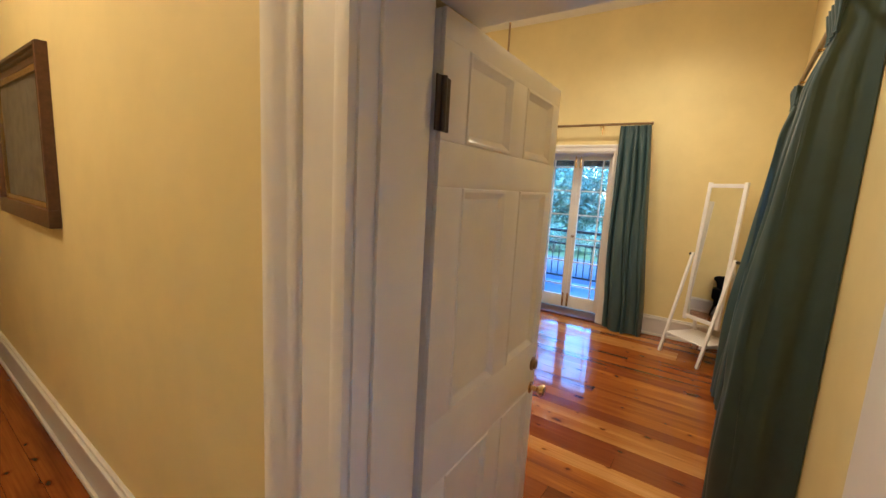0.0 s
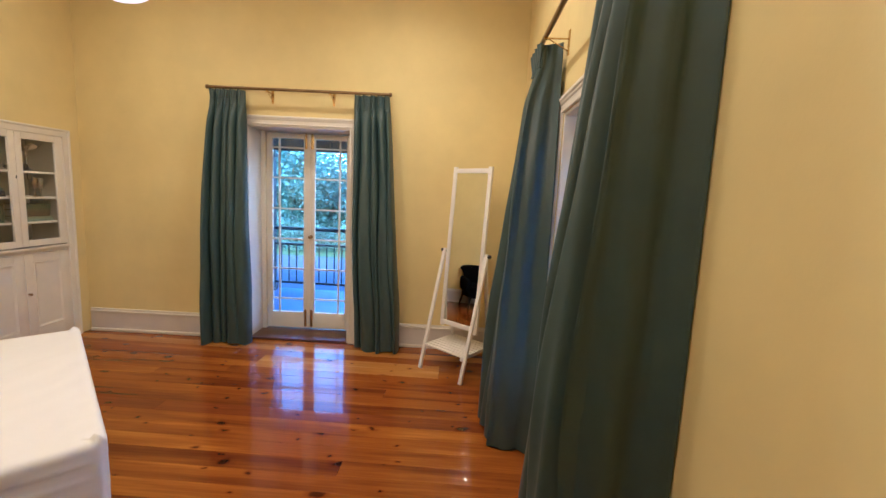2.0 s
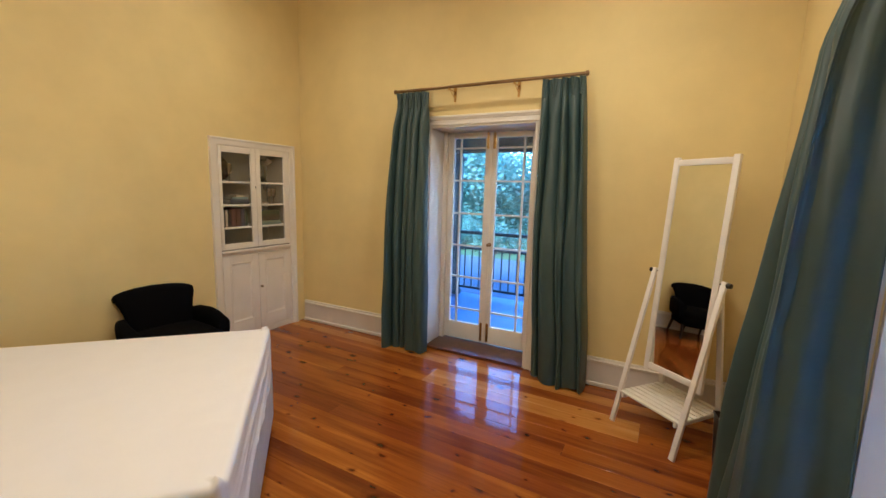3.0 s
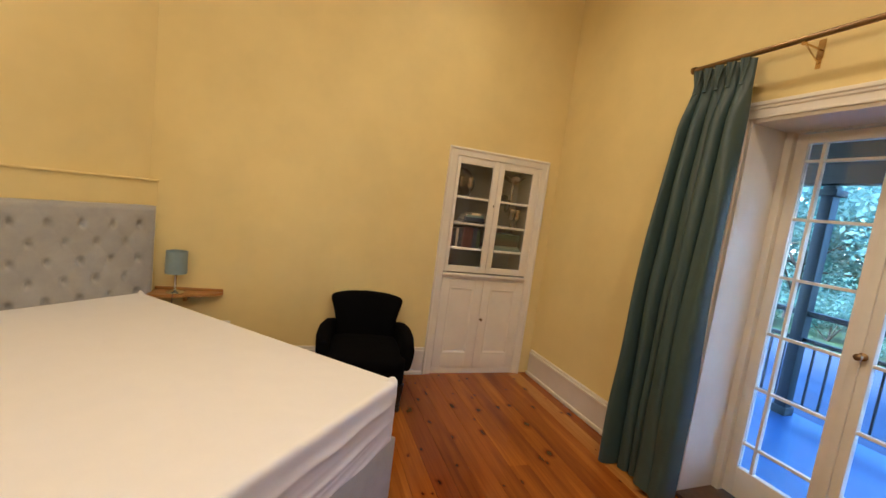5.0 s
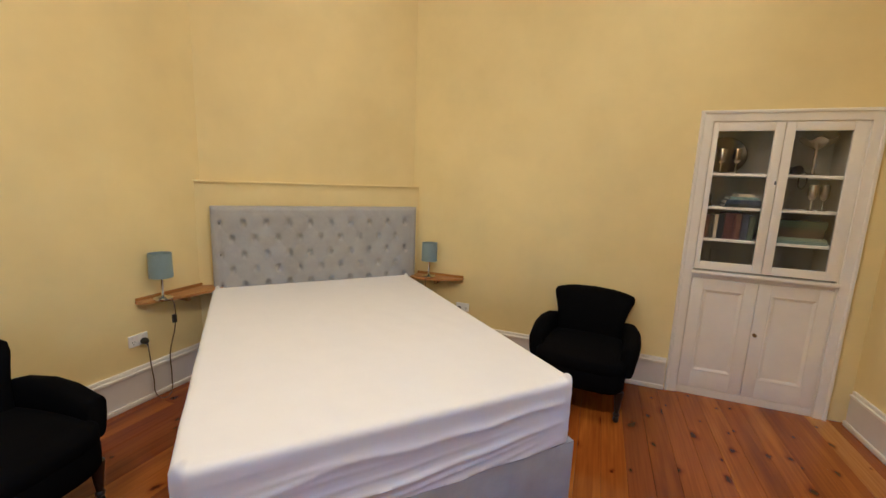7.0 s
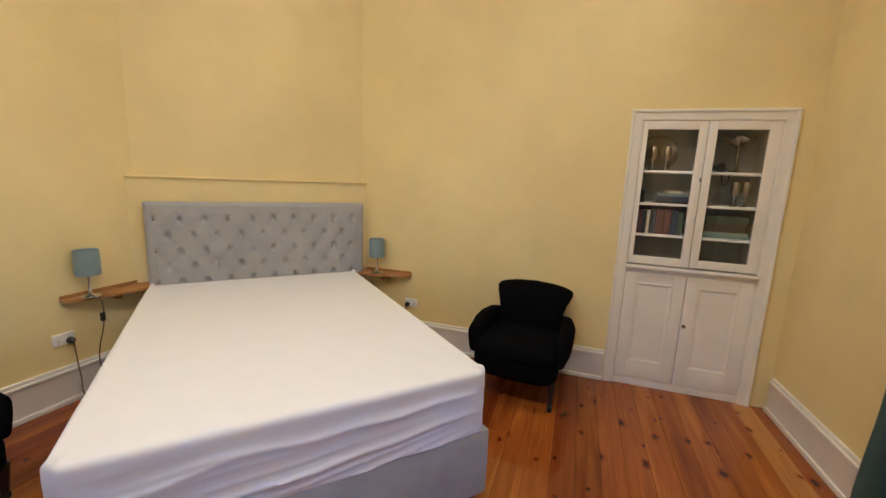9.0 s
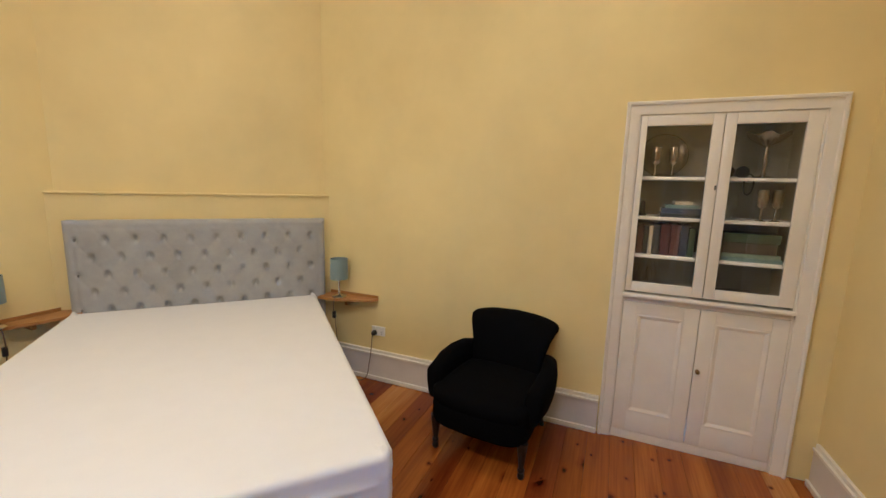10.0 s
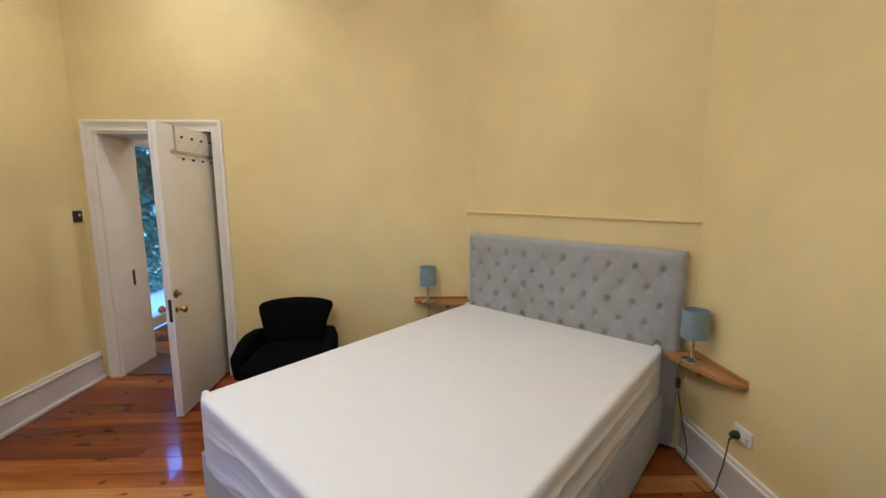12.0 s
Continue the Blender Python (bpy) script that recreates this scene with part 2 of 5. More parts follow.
def rod(bm, a, b, r0, r1=None, seg=12):
    a, b = Vector(a), Vector(b)
    d = b - a
    mt = Matrix.Translation((a + b) / 2) @ d.to_track_quat("Z", "Y").to_matrix().to_4x4()
    bmesh.ops.create_cone(bm, cap_ends=True, segments=seg, radius1=r0, radius2=r0 if r1 is None else r1, depth=d.length, matrix=mt)
    return bm


def lathe(bm, profile, seg=24, m=None):
    rings = []
    for r, z in profile:
        ring = []
        for k in range(seg):
            a = 2 * math.pi * k / seg
            v = Vector((max(r, 1e-4) * math.cos(a), max(r, 1e-4) * math.sin(a), z))
            ring.append(bm.verts.new(m @ v if m else v))
        rings.append(ring)
    for a, b in zip(rings, rings[1:]):
        for k in range(seg):
            bm.faces.new((a[k], a[(k + 1) % seg], b[(k + 1) % seg], b[k]))
    bm.faces.new(rings[0][::-1])
    bm.faces.new(rings[-1])
    return bm


def grid_skin(bm, rows, closed=False):
    """Quads over rows of equal length of points."""
    vv = [[bm.verts.new(p) for p in row] for row in rows]
    for a, b in zip(vv, vv[1:]):
        n = len(a)
        for k in range(n if closed else n - 1):
            bm.faces.new((a[k], a[(k + 1) % n], b[(k + 1) % n], b[k]))
    return vv


def finish(bm, name, mat, smooth=None):
    bmesh.ops.recalc_face_normals(bm, faces=bm.faces)
    me = bpy.data.meshes.new(name)
    bm.to_mesh(me)
    bm.free()
    me.materials.append(mat)
    if smooth is not None:
        me.shade_smooth()
        me.set_sharp_from_angle(angle=radians(smooth))
    return me


def thing(name, label, category, m=None, group="", bm=None, mat=None, smooth=40, kind=""):
    ob = new(name, finish(bm, name, mat, smooth) if bm else None)
    if m:
        ob.matrix_world = m
    return tagged(ob, label, category, group, kind)


def part(name, bm, mat, parent, label="", smooth=40, m=None):
    ob = new(name, finish(bm, name, mat, smooth))
    ob.parent = parent
    if m:
        ob.matrix_basis = m
    if label:
        ob["label"] = label
    return ob


def setting(name, bm, mat, label="", category="", smooth=30, m=None):
    return thing(name, label, category, m, "", bm, mat, smooth, "structure")


def share(name, me, parent, m):
    ob = new(name, me)
    ob.parent = parent
    ob.matrix_basis = m
    return ob


# ---- the plan ----
W, E, S, SH, TOP = -3.81, 0.59, 1.32, 0.90, 3.85
DOOR0, DOOR1, DOORH = -0.49, 0.442, 2.075
NM = pose(W, 5.665, 0, 0, 0, 1.7)          # north wall: x along it, y outwards
NL = (E - W) / math.cos(radians(1.7)) + 0.02
FD0, FD1, FDH, FDV = 1.68, 2.73, 2.19, 0.31   # french door opening along the north wall
WY0, WY1, WZ0, WZ1 = 2.84, 4.12, 0.37, 2.08   # east window opening
NT = 0.42
CB0, CB1, CBH = 4.65, 5.478, 1.955          # cupboard opening in the west wall

# walls
setting("wall_south", boxes((W - 0.5, DOOR0, SH, S, 0, TOP), (DOOR1, E + 0.5, SH, S, 0, TOP), (DOOR0, DOOR1, SH, S, DOORH, TOP)), M_WALL, "cream painted plaster wall with a doorway", "wall")
setting("wall_west", boxes((W - 0.5, W, S, CB0, 0, TOP), (W - 0.5, W, CB1, 6.2, 0, TOP), (W - 0.5, W, CB0, CB1, CBH, TOP), (W - 0.5, W - 0.4, CB0, CB1, 0, CBH)), M_WALL, "cream painted plaster wall with a recessed cupboard", "wall")
setting("wall_east", boxes((E, E + NT, S, WY0, 0, TOP), (E, E + NT, WY1, 6.4, 0, TOP), (E, E + NT, WY0, WY1, 0, WZ0), (E, E + NT, WY0, WY1, WZ1, TOP)), M_WALL, "cream painted plaster wall with a window", "wall")
setting("wall_north", boxes((0, FD0, 0, NT, 0, TOP), (FD1, NL, 0, NT, 0, TOP), (FD0, FD1, 0, NT, FDH, TOP)), M_WALL, "cream painted plaster wall with french doors", "wall", m=NM)
# corner chimney breast behind the bed
bm = bmesh.new()
for z0, z1, back in ((0, 1.43, 0.0), (1.43, TOP, 0.035)):
    k = back * 1.42
    tri = [(-2.56 - k, S), (W, 2.485 - k), (W, S)]
    lo, hi = [[bm.verts.new((x, y, z)) for x, y in tri] for z in (z0, z1)]
    bm.faces.new(lo[::-1]), bm.faces.new(hi)
    for j in range(3):
        bm.faces.new((lo[j], lo[(j + 1) % 3], hi[(j + 1) % 3], hi[j]))
setting("wall_chimney_breast", bm, M_WALL, "cream painted corner chimney breast, set back above its ledge", "wall", 10)
setting("ceiling", boxes((-7.0, 1.2, -1.2, 6.4, TOP, TOP + 0.12)), M_CEIL, "pale painted plaster ceiling", "ceiling")
# hall
setting("wall_hall_south", boxes((-7.0, 1.2, -1.2, -0.95, 0, TOP)), M_WALL, "cream painted hall wall", "wall")
setting("wall_hall_west", boxes((-7.0, -6.8, -0.95, SH, 0, TOP)), M_WALL, "cream painted hall wall", "wall")
setting("wall_hall_east", boxes((0.95, 1.2, -0.95, -0.75, 0, TOP), (0.95, 1.2, 0.55, SH, 0, TOP), (0.95, 1.2, -0.75, 0.55, 2.2, TOP)), M_WALL, "cream painted hall wall with a garden doorway", "wall")
setting("wall_hall_north", boxes((-6.8, W - 0.5, SH, SH + 0.1, 0, TOP)), M_WALL, "cream painted hall wall", "wall")
# ---- doorway to the hall ----


def frame_strips(bm, x0, x1, z1, w, y0, d, z0=0.0, profile=((0.0, 0.0), (0.0, 0.45), (0.08, 0.55), (0.14, 0.5), (0.16, 0.4), (0.52, 0.42), (0.55, 0.6), (0.62, 0.72), (0.70, 0.7), (0.76, 0.95), (0.86, 1.0), (0.97, 0.9), (1.0, 0.7), (1.0, 0.0))):
    """A mitred moulded architrave round an opening, in the plane y = y0, standing d proud towards -y."""
    rows = [[Vector(p) for p in ((x0 - o * w, y0 - k * d, z0), (x0 - o * w, y0 - k * d, z1 + o * w), (x1 + o * w, y0 - k * d, z1 + o * w), (x1 + o * w, y0 - k * d, z0))] for o, k in profile]
    vv = grid_skin(bm, rows)
    for j in (0, 3):
        bm.faces.new([r[j] for r in vv])
    for j in range(3):
        bm.faces.new((vv[0][j], vv[0][j + 1], vv[-1][j + 1], vv[-1][j]))
    return bm


TURN = pose(0, 0, 0, 0, 0, 180)
dw = boxes((DOOR0, DOOR0 + 0.078, SH + 0.0, 1.125, 0, DOORH), (DOOR1 - 0.022, DOOR1, SH, S, 0, DOORH), (DOOR0 + 0.078, DOOR1 - 0.022, SH, S, DOORH - 0.018, DOORH),
           (DOOR0 + 0.078, DOOR0 + 0.090, SH + 0.05, 1.09, 0, DOORH - 0.022), bevel=0.003)
doorframe = setting("door_frame_1", dw, M_WHITE, "white painted door lining in a thick wall", "door frame")
part("architrave", frame_strips(bmesh.new(), -DOOR1, -DOOR0, DOORH, 0.088, 0, 0.028), M_WHITE, doorframe, m=Matrix.Translation((0, S, 0)) @ TURN)
part("architrave", frame_strips(bmesh.new(), DOOR0 + 0.07, DOOR1, DOORH, 0.265, SH, 0.045), M_WHITE, doorframe)
part("strike_plate", boxes((DOOR1 - 0.026, DOOR1 - 0.0215, SH + 0.17, SH + 0.195, 0.76, 0.90)), M_IRON, doorframe, "dark metal strike plate")
part("threshold", boxes((DOOR0 + 0.02, DOOR1 - 0.02, SH + 0.0, S - 0.01, 0.001, 0.012), bevel=0.003), M_DARKWOOD, doorframe, "worn dark timber threshold")


def panel_sunk(bm, x0, x1, z0, z1, yo, yi, w=0.026):
    """A sunk panel in an opening: sloped mouldings from the frame's face at yo down to the field at yi."""
    yb = yo - (yi - yo) * 0.35
    rows = []
    for k, y in ((0.0, yo), (0.12, yb), (0.35, yb), (0.5, yo), (1.0, yi)):
        o = w * k
        rows.append([Vector((x0 + o, y, z0 + o)), Vector((x1 - o, y, z0 + o)), Vector((x1 - o, y, z1 - o)), Vector((x0 + o, y, z1 - o))])
    vv = grid_skin(bm, rows, closed=True)
    bm.faces.new(vv[-1])


# door leaf, hinged on its west side and swung into the room; x along the leaf, -y its hall face
LEAF = 0.862
door = tagged(new("door_1"), "open white panelled timber door with brass knobs", "door", kind="structure")
door.matrix_world = pose(-0.408, 1.150, 0, 0, 0, 92.5)
part("leaf", boxes((0, LEAF, 0.0045, 0.042, 0.012, 2.05), bevel=0.003), M_WHITE, door)
bm = bmesh.new()
rails = [(0.012, 0.22), (0.79, 0.995), (1.64, 1.752), (1.985, 2.05)]
for z0, z1 in rails:
    box(bm, 0.0, LEAF, -0.008, 0.004, z0, z1, bevel=0.002)
for x0, x1 in ((0, 0.118), (0.402, 0.513), (LEAF - 0.075, LEAF)):
    for (za, zb), (zc, zd) in zip(rails, rails[1:]):
        box(bm, x0, x1, -0.008, 0.004, zb, zc, bevel=0.002)
part("stiles_and_rails", bm, M_WHITE, door)
for (za, zb), (zc, zd) in zip(rails, rails[1:]):
    for x0, x1 in ((0.118, 0.402), (0.513, LEAF - 0.075)):
        bm = bmesh.new()
        panel_sunk(bm, x0, x1, zb, zc, -0.008, 0.0035, 0.030)
        part("panel", bm, M_WHITE, door, smooth=15)


def knob(sign):
    bm = bmesh.new()
    m = pose(0, 0, 0, 90 * sign)
    return lathe(bm, [(0.026, 0), (0.026, 0.004), (0.012, 0.008), (0.010, 0.03), (0.018, 0.036), (0.027, 0.05), (0.024, 0.064), (0.008, 0.069)], 20, m)


part("knob", knob(1), M_BRASS, door, "polished brass door knob", m=Matrix.Translation((LEAF - 0.045, -0.008, 0.79)))
part("knob", knob(-1), M_BRASS, door, "polished brass door knob", m=Matrix.Translation((LEAF - 0.045, 0.042, 0.79)))
part("lock_rose", lathe(bmesh.new(), [(0.03, 0), (0.03, 0.006), (0.02, 0.012), (0.018, 0.018), (0.01, 0.02)], 20, pose(0, 0, 0, 90)), M_ROD, door, "dark brass deadlock rose", m=Matrix.Translation((LEAF - 0.045, -0.008, 0.90)))
part("lock_knob", lathe(bmesh.new(), [(0.03, 0), (0.03, 0.006), (0.02, 0.012), (0.012, 0.02), (0.011, 0.035)], 20, pose(0, 0, 0, -90)), M_ROD, door, "dark brass deadlock turn", m=Matrix.Translation((LEAF - 0.045, 0.042, 0.90)))
part("latch_plate", boxes((LEAF, LEAF + 0.002, 0.012, 0.034, 0.71, 0.87)), M_IRON, door, "dark latch plate")
for z in (1.77, 0.22):
    bm = boxes((-0.03, 0.0, -0.012, -0.008, z, z + 0.125), (0.0, 0.03, -0.0105, -0.008, z, z + 0.125))
    rod(bm, (-0.004, -0.014, z), (-0.004, -0.014, z + 0.125), 0.008)
    part("hinge", bm, M_IRON, door, "dark iron butt hinge")

# over-door hook rack on the room side
rack = thing("hook_rack", "white wire over-door rack with black-tipped hooks", "hook rack")
rack.matrix_world = door.matrix_world @ Matrix.Translation((0.06, 0.042, 0))
bm = boxes((0.0, 0.66, 0.0, 0.005, 1.858, 1.884), bevel=0.001)
for x in (0.12, 0.60):
    box(bm, x - 0.009, x + 0.009, 0.0, 0.004, 1.87, 2.052)
    box(bm, x - 0.009, x + 0.009, -0.034, 0.004, 2.0515, 2.0545)
part("wire_frame", bm, M_RACK, rack)
for i in range(5):
    x = 0.05 + i * 0.135
    for low, tip_at in (((x + 0.05, 0.006, 1.884), (x, 0.045, 1.975)), ((x + 0.03, 0.006, 1.858), (x, 0.045, 1.825))):
        bm = bmesh.new()
        mid = (low[0] - 0.01, 0.03, (low[2] + tip_at[2]) / 2 - 0.012)
        rod(bm, low, mid, 0.0025, seg=8)
        rod(bm, mid, tip_at, 0.0025, seg=8)
        hk = part("hook", bm, M_RACK, rack)
        tip = bmesh.new()
        bmesh.ops.create_icosphere(tip, subdivisions=2, radius=0.010, matrix=Matrix.Translation(tip_at))
        part("hook_tip", tip, M_BLACKP, hk, "black ball tip")

# ---- skirting ----


def skirting(length):
    bm = boxes((0, length, -0.030, 0, 0.205, 0.222), (0, length, -0.018, 0, 0.222, 0.245), bevel=0.004)
    low = boxes((0, length, -0.038, -0.022, 0.0, 0.035), bevel=0.008)
    return boxes((0, length, -0.022, 0, 0.0, 0.205)), bm, low


def skirt(a, b):
    """Skirting on the line a to b, with the wall on the left hand."""
    (ax, ay), (bx, by) = a, b
    length, yaw = math.hypot(bx - ax, by - ay), math.degrees(math.atan2(by - ay, bx - ax))
    body, cap, shoe = skirting(length)
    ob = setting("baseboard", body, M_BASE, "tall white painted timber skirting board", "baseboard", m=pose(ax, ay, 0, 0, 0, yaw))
    part("cap_moulding", cap, M_WHITE, ob)
    part("shoe_moulding", shoe, M_WHITE, ob)
    return ob


def nw(u, v=0.0):
    p = NM @ Vector((u, v, 0))
    return p.x, p.y


skirt((W, 2.485), (W, CB0 - 0.08))
skirt(nw(0.03), nw(FD0 - 0.09))
skirt(nw(FD1 + 0.09), nw(NL - 0.05))
skirt((E, 5.77), (E, S + 0.03))
skirt((DOOR0 - 0.105, S), (-2.56, S))
skirt((-6.8, SH), (DOOR0 - 0.135, SH))
skirt((1.2, -0.95), (-6.8, -0.95))

# ledge on the chimney breast
BED = pose(-3.185, 1.902, 0, 0, 0, -43)
bm = boxes((-0.855, 0.855, -0.03, 0.016, 1.422, 1.436), bevel=0.005)
setting("trim_ledge", bm, M_WALL, "narrow cream painted ledge moulding", "moulding", m=BED)

# ---- french doors ----
fd = tagged(new("door_2"), "closed white glazed french doors with brass bolts", "french doors", kind="structure")
fd.matrix_world = NM
# lining of the deep reveal and the architrave
part("reveal_lining", boxes((FD0, FD0 + 0.02, 0, FDV, 0, FDH), (FD1 - 0.02, FD1, 0, FDV, 0, FDH), (FD0 + 0.02, FD1 - 0.02, 0, FDV, FDH - 0.02, FDH), bevel=0.003), M_WHITE, fd)
part("architrave", frame_strips(bmesh.new(), FD0, FD1, FDH, 0.085, 0, 0.03), M_WHITE, fd)
part("door_frame", boxes((FD0 + 0.02, 1.742, FDV - 0.03, NT, 0, FDH - 0.02), (2.668, FD1 - 0.02, FDV - 0.03, NT, 0, FDH - 0.02), (1.742, 2.668, FDV - 0.03, NT, 2.165, FDH - 0.02), bevel=0.004), M_WHITE, fd)
part("sill_board", boxes((FD0 + 0.02, FD1 - 0.02, -0.02, FDV + 0.1, 0.001, 0.02), bevel=0.004), M_DARKWOOD, fd, "dark worn timber sill")


def french_leaf(u0, u1, outer_left):
    leaf = part("door_leaf", boxes((u0, u0 + 0.058, FDV, FDV + 0.042, 0.03, 2.16), (u1 - 0.058, u1, FDV, FDV + 0.042, 0.03, 2.16),
                                   (u0 + 0.058, u1 - 0.058, FDV, FDV + 0.042, 0.03, 0.21), (u0 + 0.058, u1 - 0.058, FDV, FDV + 0.042, 2.105, 2.16), bevel=0.004), M_WHITE, fd)
    g0, g1 = u0 + 0.058, u1 - 0.058
    margin = g0 + 0.075 if outer_left else g1 - 0.075
    zs = [0.36, 0.70, 1.03, 1.36, 1.69, 2.01]
    part("glazing_bar", boxes((margin - 0.008, margin + 0.008, FDV + 0.004, FDV + 0.036, 0.21, 2.105), bevel=0.003), M_WHITE, leaf)
    for z in zs:
        part("glazing_bar", boxes((g0, g1, FDV + 0.006, FDV + 0.034, z - 0.008, z + 0.008), bevel=0.003), M_WHITE, leaf)
    cols = (g0, margin - 0.008), (margin + 0.008, g1)
    edges = [0.21] + zs + [2.105]
    for c0, c1 in cols:
        for a, b in zip(edges, edges[1:]):
            ob = part("pane", boxes((c0, c1, FDV + 0.018, FDV + 0.022, a + (0.008 if a > 0.3 else 0), b - (0.008 if b < 2.1 else 0))), M_GLASS, leaf)
            ob.visible_shadow = False
    return leaf


lf = french_leaf(1.745, 2.203, True)
rf = french_leaf(2.207, 2.665, False)
part("cover_strip", boxes((2.186, 2.224, FDV - 0.014, FDV, 0.04, 2.15), bevel=0.004), M_WHITE, rf)
for u in (2.172, 2.238):
    for z0, z1 in ((0.05, 0.24), (2.0, 2.15)):
        bm = boxes((u - 0.014, u + 0.014, FDV - 0.006, FDV, z0, z1), bevel=0.002)
        rod(bm, (u, FDV - 0.012, z0 + 0.01), (u, FDV - 0.012, z1 + 0.01), 0.006)
        part("bolt", bm, M_BRASS, lf if u < 2.2 else rf, "brass barrel bolt")
part("door_knob", lathe(bmesh.new(), [(0.02, 0), (0.02, 0.004), (0.008, 0.01), (0.008, 0.028), (0.017, 0.036), (0.016, 0.05), (0.005, 0.055)], 16, pose(0, 0, 0, 90)), M_ROD, rf, "small dark brass knob", m=Matrix.Translation((2.232, FDV - 0.014, 1.065)))

# ---- east window ----
win = tagged(new("window_1"), "white sash window in a deep white reveal", "window", kind="structure")
part("reveal_lining", boxes((E + 0.005, E + 0.30, WY0, WY0 + 0.02, WZ0, WZ1), (E + 0.005, E + 0.30, WY1 - 0.02, WY1, WZ0, WZ1), (E + 0.005, E + 0.30, WY0 + 0.02, WY1 - 0.02, WZ1 - 0.02, WZ1), bevel=0.003), M_WHITE, win)
part("window_sill", boxes((E - 0.03, E + 0.30, WY0 - 0.03, WY1 + 0.03, WZ0 - 0.035, WZ0 + 0.004), bevel=0.006), M_WHITE, win)
part("architrave", frame_strips(bmesh.new(), -WY1, -WY0, WZ1, 0.085, 0, 0.03, WZ0 + 0.006), M_WHITE, win, m=Matrix.Translation((E, 0, 0)) @ pose(0, 0, 0, 0, 0, -90))
part("apron_panel", boxes((E - 0.012, E - 0.001, WY0, WY1, 0.25, WZ0 - 0.04), bevel=0.003), M_WHITE, win)
part("window_frame", boxes((E + 0.30, E + NT, WY0, WY0 + 0.05, WZ0, WZ1), (E + 0.30, E + NT, WY1 - 0.05, WY1, WZ0, WZ1), (E + 0.30, E + NT, WY0 + 0.05, WY1 - 0.05, WZ0, WZ0 + 0.05), (E + 0.30, E + NT, WY0 + 0.05, WY1 - 0.05, WZ1 - 0.05, WZ1), bevel=0.003), M_WHITE, win)
for x, z0, z1 in ((E + 0.32, WZ0 + 0.05, 1.31), (E + 0.365, 1.27, WZ1 - 0.05)):
    a, b = WY0 + 0.05, WY1 - 0.05
    s = part("sash", boxes((x, x + 0.04, a, a + 0.05, z0, z1), (x, x + 0.04, b - 0.05, b, z0, z1), (x, x + 0.04, a + 0.05, b - 0.05, z0, z0 + 0.06), (x, x + 0.04, a + 0.05, b - 0.05, z1 - 0.04, z1), (x + 0.008, x + 0.032, (a + b) / 2 - 0.009, (a + b) / 2 + 0.009, z0 + 0.06, z1 - 0.04), bevel=0.003), M_WHITE, win)
    for y0, y1 in ((a + 0.05, (a + b) / 2 - 0.009), ((a + b) / 2 + 0.009, b - 0.05)):
        ob = part("pane", boxes((x + 0.018, x + 0.022, y0, y1, z0 + 0.06, z1 - 0.04)), M_GLASS, s)
        ob.visible_shadow = False

# ---- garden doorway at the hall's end ----
gd = tagged(new("door_3"), "white glazed garden door at the end of the hall", "door", kind="structure")
part("door_frame", boxes((0.97, 1.12, -0.75, -0.66, 0, 2.2), (0.97, 1.12, 0.46, 0.55, 0, 2.2), (0.97, 1.12, -0.66, 0.46, 2.1, 2.2), (0.99, 1.10, -0.66, 0.46, 0.0, 0.12), bevel=0.004), M_WHITE, gd)
ob = part("pane", boxes((1.04, 1.045, -0.66, 0.46, 0.12, 2.1)), M_GLASS, gd)
ob.visible_shadow = False

# ---- curtains ----


def fold_edges(folds, seed):
    """Uneven shares of the cloth's width, one to a fold, as edges from 0 to 1."""
    rnd = random.Random(seed)
    ws = [rnd.uniform(0.65, 1.5) for _ in range(folds)]
    return [sum(ws[:k]) / sum(ws) for k in range(folds + 1)]


